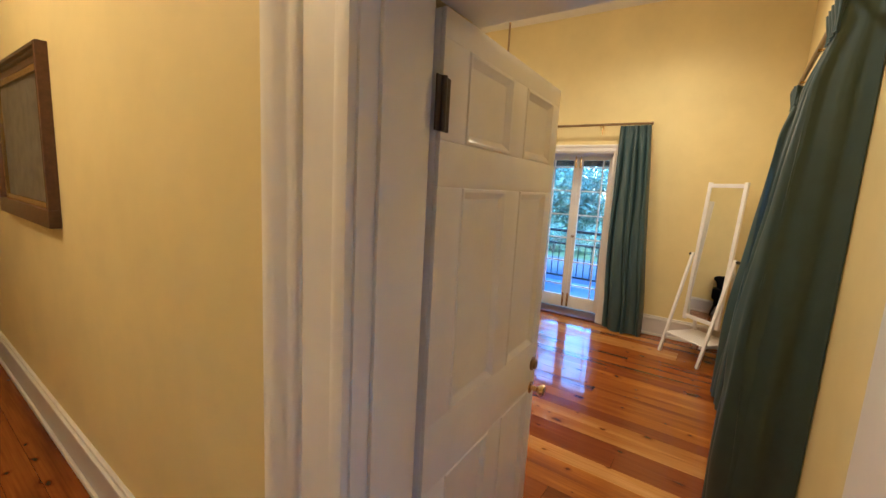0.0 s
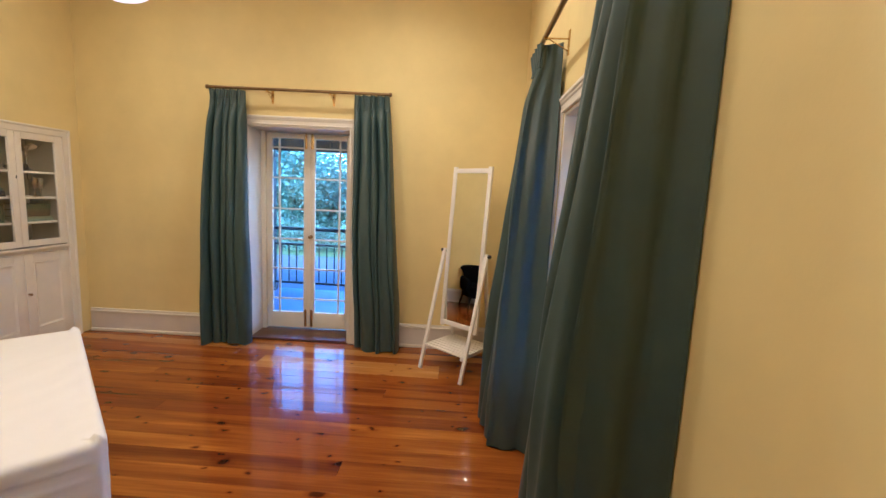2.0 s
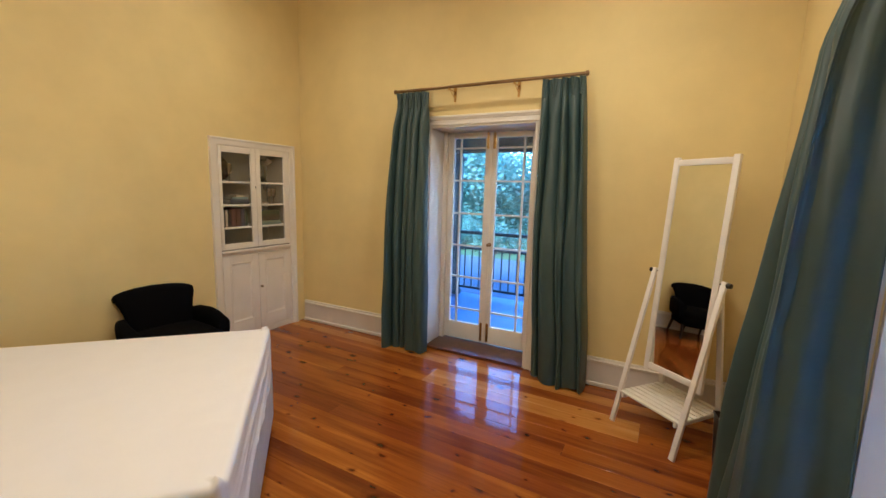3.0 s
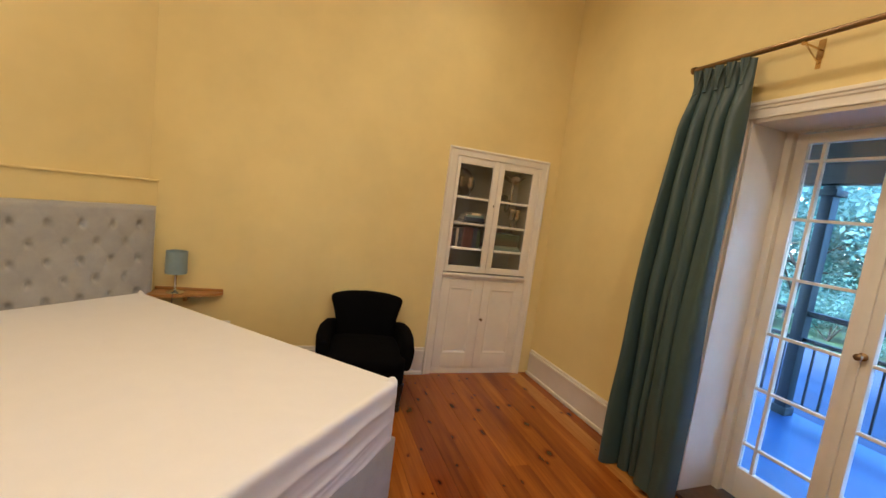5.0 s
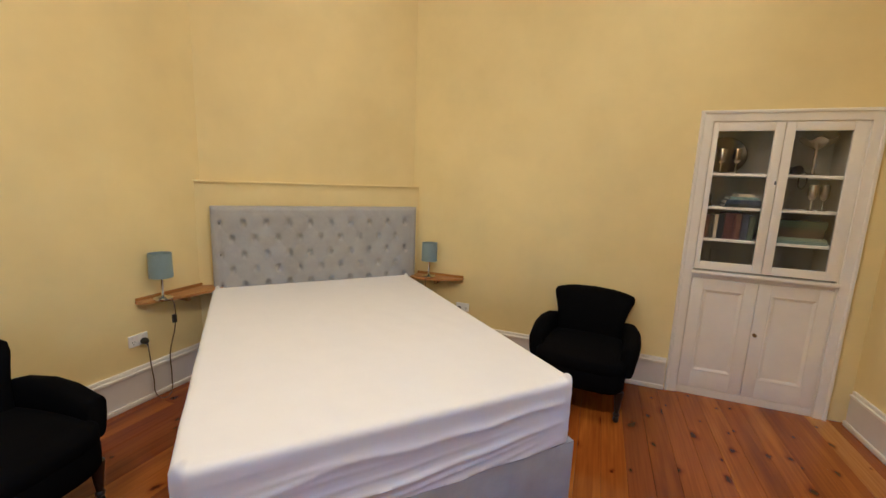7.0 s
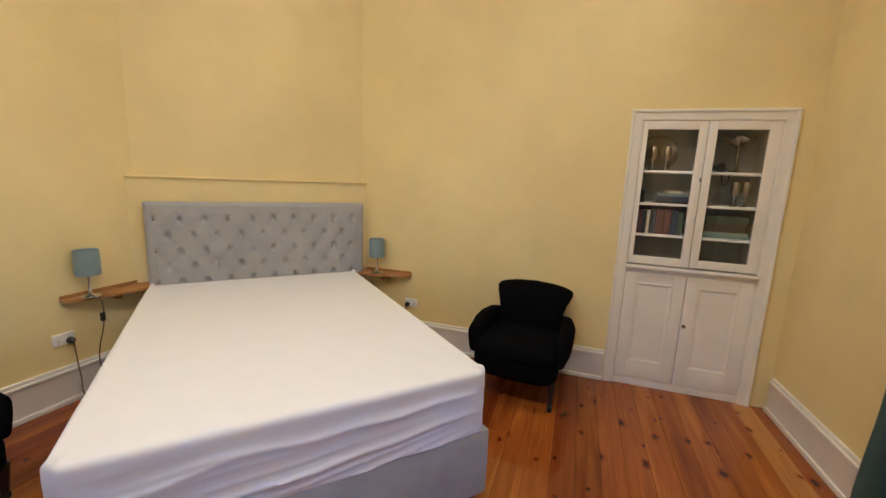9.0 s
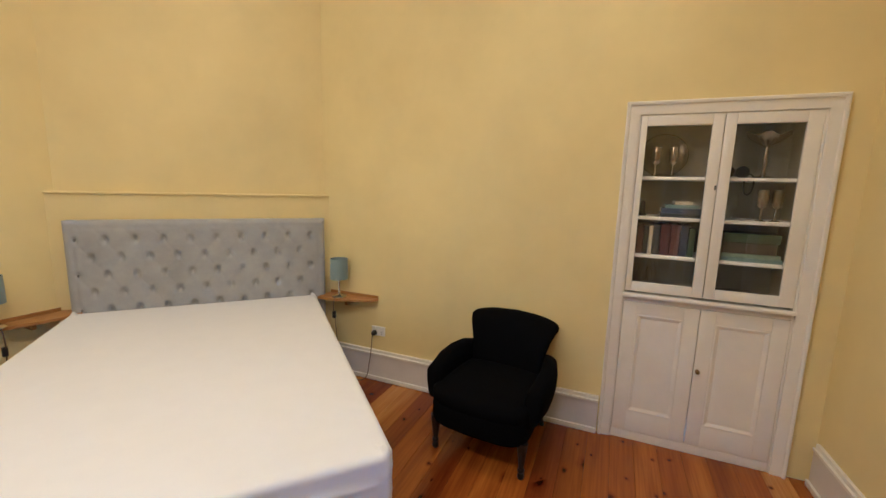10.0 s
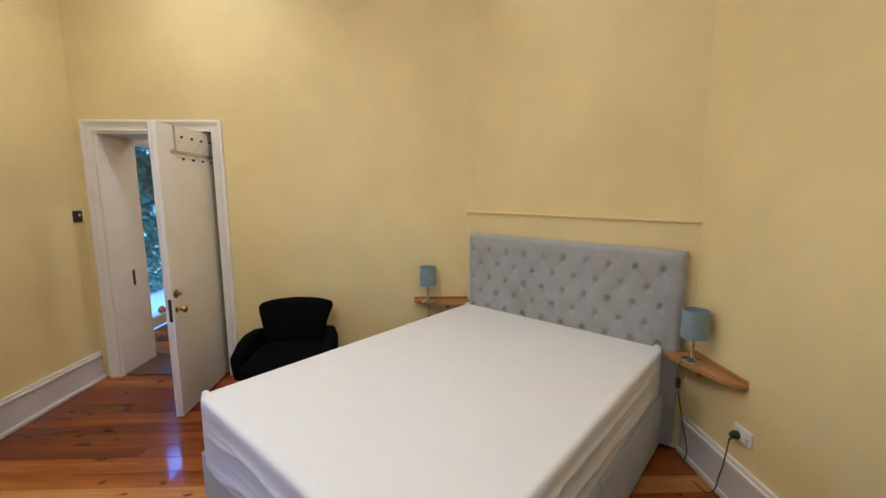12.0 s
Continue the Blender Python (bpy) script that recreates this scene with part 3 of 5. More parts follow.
def curtain_cloth(width, top, folds, seed, flare=1.0, bulge=0.05, out=0.0, drift=0.0, depth=0.055, hem=None, tie=0.0):
    """Lined cloth in deep rounded folds; x across, -y towards the room, from z = top to the floor; hem: where its last edge turns back to."""
    e = fold_edges(folds, seed)
    per, rows = 20, []
    rnd = random.Random(seed * 7 + 1)
    fill = [0.0] + [rnd.choice((0.0, 0.55, 0.85)) for _ in range(folds - 1)] + [0.0]
    strong = [rnd.uniform(0.65, 1.35) for _ in range(folds)]
    zs = [top - 0.002 - k * 0.022 for k in range(7)] + [top - 0.15 - k * (top - 0.165) / 40 for k in range(1, 41)]
    for z in zs:
        f = 1 - z / top
        w = width * (1 + (flare - 1) * min(1, f * 1.3) ** 0.8)
        full = 0.2 if f < 0.05 else min(1.0, 0.2 + 8 * (f - 0.05)) if f < 0.12 else min(1.0, 0.76 + 0.5 * (f - 0.12))
        loose = min(1, max(0, f - 0.06) * 3)
        ed = [e[0]] + [q + 0.10 * loose * noise.noise(Vector((j * 3.7 + seed, f * 1.7, 0.5))) for j, q in enumerate(e) if 0 < j < folds] + [e[-1]]
        front, back = [], []
        for j in range(folds):
            a = depth * full * (0.95 * (1 + (strong[j] - 1) * loose) + 0.6 * noise.noise(Vector((j * 5.3 + seed, f * 1.6, 8.1))))
            for k in range(per + (j == folds - 1)):
                u = k / per
                v = u - 0.07 * loose * math.sin(2 * math.pi * u) + 0.05 * loose * math.sin(math.pi * u) * math.sin(2 * j + 3 * f + seed)
                s = ed[j] + (ed[j + 1] - ed[j]) * v
                merge = min(1, max(0, (f - 0.10) * 2.2)) * fill[j if u < 0.5 else j + 1]
                lobe = 1 - (1 - math.sin(math.pi * u) ** 0.6) * (1 - merge) + 0.22 * loose * math.sin(3 * math.pi * u + 0.8 * math.sin(5 * f + j)) * noise.noise(Vector((j * 2.9, f * 2.3, seed)))
                x = (s - 0.5) * w + drift * min(1, f * 1.2) + 0.012 * f * math.sin(6 * f + seed)
                y = depth * 0.45 * full - 1.7 * a * lobe - out * f - bulge * 0.5 * math.sin(math.pi * min(1, f))
                y += 0.010 * loose * noise.noise(Vector((x * 9 + seed, z * 2.2, 1.0)))
                x -= tie * max(0, s - 0.2) * math.exp(-((z - 1.1) / 0.35) ** 2)
                if hem is not None:
                    q = min(1, max(0, (s - 0.80) / 0.2))
                    q = q * q * (3 - 2 * q)
                    y = y * (1 - q) + hem * q
                    x -= 0.020 * math.sin(math.pi * min(1, q * 1.02)) * (0.3 + full) * (1 + math.sin(11 * q + 2.0 * f + seed))
                zz = max(0.004, z + (0.010 * math.sin(7 * s + seed) if z < 0.05 else 0))
                front.append(Vector((x, y, zz)))
                back.append(Vector((x, y + 0.007, zz)))
        rows.append(front + back[::-1])
    bm = bmesh.new()
    vv = grid_skin(bm, rows, closed=True)
    bm.faces.new(vv[0])
    bm.faces.new(vv[-1][::-1])
    return bm


def curtain(m, width, top, folds, seed, label, **kw):
    ob = thing("curtain", label, "curtain", m, "teal curtains")
    part("cloth", curtain_cloth(width, top, folds, seed, **kw), M_CURTAIN, ob, smooth=80)
    e = fold_edges(folds, seed)
    for i in range(folds):
        x = ((e[i] + e[i + 1]) / 2 - 0.5) * width
        bm = bmesh.new()
        rows = []
        for z, sp in ((top - 0.135, 0.55), (top - 0.115, 0.3), (top - 0.09, 0.35), (top - 0.05, 0.7), (top - 0.004, 1.0)):
            rows.append([Vector((x + sp * (0.020 + 0.008 * math.cos(3 * a)) * math.cos(a), -0.026 + sp * (0.016 + 0.008 * math.cos(3 * a)) * math.sin(a), z)) for a in [2 * math.pi * q / 24 for q in range(24)]])
        vv = grid_skin(bm, rows, closed=True)
        bm.faces.new(vv[0]), bm.faces.new(vv[-1])
        part("pleat", bm, M_CURTAIN, ob, smooth=80)
    return ob


NR = NM @ pose(0, -0.13, 0)
curtain(NR @ pose(1.575, 0.0, 0), 0.33, 2.475, 5, 3, "teal lined curtain with pinch pleats beside french doors", flare=1.40, out=0.03, drift=-0.03, depth=0.06)
curtain(NR @ pose(2.945, 0.0, 0), 0.33, 2.475, 5, 8, "teal lined curtain with pinch pleats beside french doors", flare=1.38, out=0.03, drift=0.10, depth=0.06)
ER = pose(0.46, 0, 0, 0, 0, -90)
curtain(pose(0.46, 2.765, 0, 0, 0, -90), 0.26, 2.48, 4, 5, "wide teal curtain drawn back beside the sash window", flare=1.12, out=0.06, depth=0.068, hem=0.118)
curtain(pose(0.47, 4.305, 0, 0, 0, -90), 0.29, 2.48, 4, 11, "wide teal curtain drawn back beside the sash window", flare=1.65, out=0.12, drift=0.05, depth=0.068, bulge=0.03, hem=0.09, tie=0.04)


def curtain_rod(m, x0, x1, z, wall, brackets):
    ob = thing("curtain_rod", "aged brass curtain pole on wall brackets", "curtain rod", m)
    part("pole", rod(bmesh.new(), (x0, 0, z), (x1, 0, z), 0.014, seg=16), M_ROD, ob)
    for x, s in ((x0, -1), (x1, 1)):
        part("finial", lathe(bmesh.new(), [(0.014, 0), (0.02, 0.002), (0.02, 0.02), (0.014, 0.026)], 16, Matrix.Translation((x - 0.01 * s, 0, z)) @ pose(0, 0, 0, 0, 90 * s)), M_ROD, ob)
    for x in brackets:
        bm = bmesh.new()
        rod(bm, (x, 0.0, z - 0.018), (x, wall, z - 0.018), 0.0045)
        rod(bm, (x, 0.01, z - 0.02), (x, wall, z - 0.085), 0.003)
        box(bm, x - 0.01, x + 0.01, wall - 0.005, wall, z - 0.105, z - 0.06)
        box(bm, x - 0.014, x + 0.014, wall - 0.006, wall, z - 0.06, z + 0.03)
        box(bm, x - 0.008, x + 0.008, -0.01, 0.01, z - 0.026, z - 0.012)
        part("bracket", bm, M_BRASS, ob, "thin pale brass bracket")
    return ob


curtain_rod(NR, 1.385, 3.115, 2.495, 0.13, (1.95, 2.55))
curtain_rod(ER, -4.50, -2.60, 2.50, 0.13, (-4.12, -3.4, -2.9))
# tie-back cords on their wall hooks
for m in (pose(E - 0.03, 4.17, 1.1, 0, 0, -90), NM @ pose(1.655, -0.03, 1.1)):
    bm = bmesh.new()
    pts = [Vector((0.02 * math.sin(2 * math.pi * k / 16), -0.012 - 0.004 * math.cos(2 * math.pi * k / 16), 0.07 * math.cos(2 * math.pi * k / 16) - 0.05)) for k in range(17)]
    for a, b in zip(pts, pts[1:]):
        rod(bm, a, b, 0.004, seg=6)
    rod(bm, (0, 0.03, 0.02), (0, -0.02, 0.02), 0.006, seg=8)
    thing("tieback_hook", "dark tie-back loop on a small wall hook", "tieback", m, "tie-backs", bm, M_IRON)

# ---- bed ----
bed = thing("bed", "grey upholstered bed base with a deep-buttoned headboard", "bed", BED)
part("base", boxes((-0.752, 0.778, 0.10, 1.12, 0.05, 0.375), (-0.752, 0.778, 1.125, 2.155, 0.05, 0.375), bevel=0.012), M_HEAD, bed, "grey fabric divan base")
for x in (-0.66, 0.69):
    for y in (0.25, 1.05, 1.98):
        part("foot", lathe(bmesh.new(), [(0.02, 0), (0.024, 0.004), (0.028, 0.055)], 12, Matrix.Translation((x, y, 0))), M_BLACKP, bed)
HX0, HX1, HZ = -0.805, 0.760, 1.258
SX, SZ, Z0, SO = 0.156, 0.114, 1.135, 0.073


def tuft(x, z):
    edge = min(x - HX0, HX1 - x, HZ - z)
    a = (x + SO) / SX + (z - Z0) / (2 * SZ)
    b = (x + SO) / SX - (z - Z0) / (2 * SZ)
    puff = 0.80 + 0.20 * (abs(math.sin(math.pi * a)) * abs(math.sin(math.pi * b))) ** 0.4
    fa, fb = a - round(a), b - round(b)
    puff -= 1.15 * math.exp(-((fa * fa + fb * fb) / 0.016))
    inside = min(1, max(0, (edge - 0.045) / 0.02))
    border = min(1, edge / 0.03) ** 0.5
    return 0.022 * border + inside * (0.027 * puff - 0.021)


rows = []
NXH, NZH = 190, 90
for j in range(NZH + 1):
    z = 0.30 + (HZ - 0.30) * j / NZH
    rows.append([Vector((HX0 + (HX1 - HX0) * i / NXH, 0.075 + tuft(HX0 + (HX1 - HX0) * i / NXH, z), z)) for i in range(NXH + 1)])
bm = bmesh.new()
grid_skin(bm, rows)
head = part("headboard", bm, M_HEAD, bed, "deep-buttoned grey linen headboard", smooth=70)
part("headboard_back", boxes((HX0, HX1, 0.012, 0.0755, 0.04, HZ - 0.0005), bevel=0.008), M_HEAD, bed)
bm = bmesh.new()
bmesh.ops.create_uvsphere(bm, u_segments=10, v_segments=6, radius=0.010, matrix=Matrix.Diagonal((1, 0.55, 1, 1)))
BUTTON = finish(bm, "button", M_BUTTON, 60)
for r in range(6):
    z = Z0 - r * SZ
    for i in range(-6, 7):
        x = (i + 0.5 * (r % 2)) * SX - SO
        if HX0 + 0.05 < x < HX1 - 0.045 and z > 0.6:
            share("button", BUTTON, head, Matrix.Translation((x, 0.075 + tuft(x, z) + 0.001, z)))

# mattress in its fitted sheet
mattress = thing("mattress", "mattress in a white wrinkled cotton fitted sheet", "mattress", BED)
part("mattress_core", boxes((-0.69, 0.72, 0.13, 2.09, 0.376, 0.61), bevel=0.04), M_SHEET, mattress)


def sheet_mesh():
    x0, x1, y0, y1, zt = -0.735, 0.768, 0.095, 2.16, 0.672
    path = []
    rc, n = 0.055, 120
    cx, cy, hx, hy = (x0 + x1) / 2, (y0 + y1) / 2, (x1 - x0) / 2, (y1 - y0) / 2
    for side in range(4):
        ca = side * math.pi / 2
        ex, ey = ((hx - rc, hy - rc), (-(hx - rc), hy - rc), (-(hx - rc), -(hy - rc)), (hx - rc, -(hy - rc)))[side]
        nx, ny = ((-(hx - rc), hy - rc), (-(hx - rc), -(hy - rc)), (hx - rc, -(hy - rc)), (hx - rc, hy - rc))[side]
        for k in range(10):
            a = ca + (k / 10) * math.pi / 2
            path.append((ex + rc * math.cos(a), ey + rc * math.sin(a), math.cos(a), math.sin(a), side + 0.0))
        a = ca + math.pi / 2
        for k in range(n):
            f = k / n
            path.append((ex + (nx - ex) * f + rc * math.cos(a), ey + (ny - ey) * f + rc * math.sin(a), math.cos(a), math.sin(a), side + f))
    def crease(px, py, z, s):
        """Pulled folds that fan out from one top corner of each side, and finer crumples between them."""
        side, f = int(s), s - int(s)
        reach = (1 - f) if side % 2 == 0 else f
        wander = 0.9 * noise.noise(Vector((px * 1.3, py * 1.3, side * 3.0))) + 0.35 * noise.noise(Vector((px * 5, py * 5, z * 3)))
        phase = 7.5 * (zt - z) / (0.22 + 0.16 * reach) + wander + side
        sharp = (1 - abs(math.sin(phase))) ** 1.7
        phase2 = 21 * (zt - z) / (0.24 + 0.14 * reach) + 2.2 * noise.noise(Vector((px * 2.6, py * 2.6, 4.0)))
        fine = (1 - abs(math.sin(phase2))) ** 2 * max(0.0, noise.noise(Vector((px * 2.2, py * 2.2, z * 6 + 9))) + 0.35)
        edge = min(1, 6 * min(f, 1 - f) + 0.15)
        return edge * 0.016 * sharp * (0.55 + 0.8 * abs(noise.noise(Vector((px * 2.1, py * 2.1, z * 2))))) + edge * 0.010 * fine - 0.005
    rows = []
    levels = [(0.352, 0.014), (0.356, 0.004)] + [(0.366 + 0.0072 * q, 0.0) for q in range(36)] + [(0.640, 0.001), (0.652, 0.003), (0.661, 0.008), (0.667, 0.014), (0.671, 0.022), (zt, 0.034)]
    for z, ins in levels:
        row = []
        for px, py, ox, oy, s in path:
            corner = abs(ox * oy) * 2
            up = (z - 0.352) / (zt - 0.352)
            hem = 0.020 - 0.055 * (px / hx + 1) / 2 + 0.02 * noise.noise(Vector((px * 2.0, py * 2.0, 3.1)))
            fold = crease(px, py, z, s) * max(0, 1 - ins / 0.035) * min(1, (1 - up) * 9)
            gather = 0.005 * corner * math.sin(44 * math.atan2(oy, ox))
            o = -ins + fold + gather - (0.010 if z < 0.36 else 0)
            zz = z + hem * (1 - up) ** 1.5 + 0.020 * corner ** 3 * max(0, min(1, (z - 0.58) / 0.08))
            row.append(Vector((cx + px + ox * o, cy + py + oy * o, zz)))
        rows.append(row)
    for step in range(1, 29):
        f = 1 - (step / 29) ** 1.25
        row = []
        for px, py, ox, oy, s in path:
            qx, qy = (px - ox * 0.034) * f, (py - oy * 0.034) * f
            near = max(0, f - 0.72) / 0.28
            wave = 0.004 * noise.noise(Vector((qx * 3.0, qy * 3.0, 7))) + 0.0022 * noise.noise(Vector((qx * 11.0 + qy * 5, qy * 4.0, 2)))
            pull = (1 - abs(math.sin(8 * (qx + 0.8 * qy) + 3 * noise.noise(Vector((qx * 2, qy * 2, 1)))))) ** 3
            wave += 0.007 * near * pull * max(0, noise.noise(Vector((qx * 2.5, qy * 2.5, 5))) + 0.3)
            row.append(Vector((cx + qx, cy + qy, zt + wave * min(1, step / 3))))
        rows.append(row)
    bm = bmesh.new()
    vv = grid_skin(bm, rows, closed=True)
    bm.faces.new(vv[-1])
    return bm


part("fitted_sheet", sheet_mesh(), M_SHEET, mattress, "white cotton fitted sheet with pulled folds", smooth=75)

# ---- armchairs ----


def rounded_prism(bm, section, path):
    """Sections (closed lists of (a, b)) carried along a path of frames (origin, a-axis, b-axis, scale)."""
    rows = []
    for o, ax, bx, sc in path:
        rows.append([Vector(o) + Vector(ax) * (a * sc) + Vector(bx) * (b * sc) for a, b in section])
    vv = grid_skin(bm, rows, closed=True)
    bm.faces.new(vv[0][::-1])
    bm.faces.new(vv[-1])
    return bm


def super_section(w, h, p=0.45, n=20):
    out = []
    for k in range(n):
        a = 2 * math.pi * k / n
        c, s = math.cos(a), math.sin(a)
        out.append((w / 2 * math.copysign(abs(c) ** p, c), h / 2 * math.copysign(abs(s) ** p, s)))
    return out


def armchair(m, label):
    ch = thing("armchair", label, "armchair", m, "black armchairs")

    def seat_ring(z, g, n=48):
        """Outline of the seat: bowed front at +y, narrower at the back."""
        row = []
        for a, b in super_section(0.61 - 2 * g, 0.60 - 2 * g, 0.36, n):
            row.append(Vector((a * (0.90 + 0.26 * (b + 0.05)), b + 0.01 + 0.03 * max(0, b / 0.3) * (1 - (a / 0.32) ** 2), z)))
        return row

    def skin(name, rows, smooth=60):
        bm = bmesh.new()
        vv = grid_skin(bm, rows, closed=True)
        bm.faces.new(vv[-1]), bm.faces.new(vv[0][::-1])
        part(name, bm, M_BLACK, ch, smooth=smooth)
    skin("seat_frame", [seat_ring(z, g) for z, g in ((0.195, 0.03), (0.200, 0.012), (0.22, 0.002), (0.30, 0.0), (0.325, 0.004))])
    skin("seat", [seat_ring(z, g) for z, g in ((0.322, 0.006), (0.330, 0.001), (0.355, 0.0), (0.385, 0.0), (0.405, 0.018), (0.418, 0.055), (0.426, 0.12), (0.430, 0.2))], 70)
    # back: upright, flaring, its top rolled over backwards
    rows = []
    for y, z, lean, w, t in ((-0.215, 0.28, 0, 0.45, 0.12), (-0.22, 0.43, 2, 0.455, 0.12), (-0.24, 0.54, 8, 0.475, 0.11), (-0.262, 0.61, 16, 0.51, 0.105), (-0.288, 0.665, 32, 0.55, 0.10), (-0.318, 0.695, 58, 0.572, 0.088), (-0.348, 0.698, 95, 0.575, 0.075), (-0.368, 0.682, 130, 0.57, 0.06), (-0.372, 0.662, 160, 0.555, 0.04)):
        c, q = math.cos(radians(lean)), math.sin(radians(lean))
        rows.append([Vector((a, y + b * c + 0.035 * (a / 0.28) ** 2, z + b * q - 0.028 * (a / 0.29) ** 2)) for a, b in super_section(w, t, 0.42, 40)])
    skin("backrest", rows, 70)
    for s in (-1, 1):
        rows = []
        for y, x, w, top in ((-0.27, 0.235, 0.05, 0.49), (-0.25, 0.245, 0.08, 0.515), (-0.18, 0.275, 0.095, 0.532), (-0.06, 0.300, 0.105, 0.532), (0.06, 0.306, 0.105, 0.52), (0.15, 0.300, 0.10, 0.503), (0.222, 0.296, 0.098, 0.490), (0.23, 0.295, 0.088, 0.484)):
            row = []
            for k in range(28):
                a = 2 * math.pi * k / 28
                c, q = math.cos(a), math.sin(a)
                zz = (top + 0.30) / 2 + (top - 0.30) / 2 * math.copysign(abs(q) ** 0.38, q)
                roll = 0.80 + 0.20 * math.sin(math.pi * min(1, max(0, (zz - 0.30) / (top - 0.30))) ** 1.6)
                row.append(Vector((s * (x + roll * w / 2 * math.copysign(abs(c) ** 0.45, c) + 0.05 * (zz - 0.42)), y, zz)))
            rows.append(row)
        skin("arm", rows)
        part("leg", lathe(bmesh.new(), [(0.012, 0), (0.018, 0.010), (0.017, 0.028), (0.011, 0.036), (0.019, 0.046), (0.019, 0.056), (0.013, 0.064), (0.018, 0.10), (0.025, 0.16), (0.030, 0.21)], 18, Matrix.Translation((s * 0.262, 0.245, 0))), M_LEG, ch, "black turned front leg")
        bm = bmesh.new()
        rod(bm, (s * 0.225, -0.31, 0), (s * 0.21, -0.23, 0.21), 0.014, 0.022, 10)
        part("leg", bm, M_LEG, ch)
    return ch


armchair(pose(-3.44, 3.985, 0, 0, 0, -96), "small black upholstered armchair with a flared back, beside the cupboard")
armchair(pose(-1.185, 1.80, 0, 0, 0, 6), "small black upholstered armchair with a flared back, beside the door")

# ---- bedside shelves, lamps, sockets ----


def bedside_shelf(m, flip, length=0.5):
    """Wall shelf with a low back strip; x along the wall from the bed, -y into the room."""
    sh = thing("bedside_shelf", "small pine wall shelf with a tapered rounded front", "shelf", m, "bedside shelves")
    out = [(0, 0), (0, 0.17), (0.10, 0.175)] + [(0.10 + (length - 0.10) * k / 10, 0.175 - 0.115 * (k / 10) ** 1.3) for k in range(1, 10)] + [(length - 0.012, 0.05), (length, 0.03), (length, 0)]
    bm = bmesh.new()
    lo, hi = [[bm.verts.new((flip * x, -y, z)) for x, y in out] for z in (-0.018, 0.0)]
    bm.faces.new(lo), bm.faces.new(hi[::-1])
    for k in range(len(out)):
        j = (k + 1) % len(out)
        bm.faces.new((lo[k], lo[j], hi[j], hi[k]))
    part("shelf_board", bm, M_SHELF, sh)
    x0, x1 = sorted((0, flip * length))
    part("back_strip", boxes((x0, x1, -0.012, -0.001, 0.0, 0.020), bevel=0.003), M_SHELF, sh)
    a, b = sorted((flip * 0.2, flip * 0.225))
    part("bracket", boxes((a, b, -0.10, -0.002, -0.06, -0.018), bevel=0.004), M_SHELF, sh)
    return sh


def table_lamp(x, y, z):
    la = thing("table_lamp", "small lamp with a teal drum shade on a bright metal stem", "table lamp", pose(x, y, z), "bedside lamps")
    part("base", lathe(bmesh.new(), [(0.056, 0), (0.058, 0.006), (0.05, 0.012), (0.02, 0.018), (0.012, 0.024)], 28), M_STEEL, la, "bright metal foot")
    part("stem", lathe(bmesh.new(), [(0.011, 0.024), (0.009, 0.03), (0.009, 0.13), (0.012, 0.135)], 16), M_STEEL, la, "bright metal stem")
    part("lamp_holder", lathe(bmesh.new(), [(0.012, 0.135), (0.016, 0.14), (0.016, 0.19), (0.008, 0.195)], 14), M_WHITEP, la)
    bm = bmesh.new()
    rows = [[Vector((r * math.cos(2 * math.pi * k / 36), r * math.sin(2 * math.pi * k / 36), zz)) for k in range(36)] for r, zz in ((0.064, 0.145), (0.068, 0.143), (0.066, 0.30), (0.062, 0.298), (0.064, 0.145))]
    grid_skin(bm, rows, closed=True)
    part("shade", bm, M_TEAL, la, "teal fabric drum shade")
    bm = bmesh.new()
    for a in (0, 120, 240):
        rod(bm, (0, 0, 0.19), (0.068 * math.cos(radians(a)), 0.068 * math.sin(radians(a)), 0.20), 0.0015, seg=6)
    part("shade_carrier", bm, M_STEEL, la)
    return la


def cable(points, r=0.0035):
    cu = bpy.data.curves.new("lamp_cord", "CURVE")
    cu.dimensions, cu.bevel_depth, cu.bevel_resolution = "3D", r, 2
    sp = cu.splines.new("BEZIER")
    sp.bezier_points.add(len(points) - 1)
    for b, p in zip(sp.bezier_points, points):
        b.co, b.handle_left_type, b.handle_right_type = p, "AUTO", "AUTO"
    tmp = bpy.data.objects.new("tmp", cu)
    me = bpy.data.meshes.new_from_object(tmp)
    bpy.data.objects.remove(tmp)
    me.name = "cord"
    me.materials.clear()
    me.materials.append(M_CORD)
    me.shade_smooth()
    return me


M_CORD = plain("brown_cord", (0.10, 0.06, 0.03), 0.6)


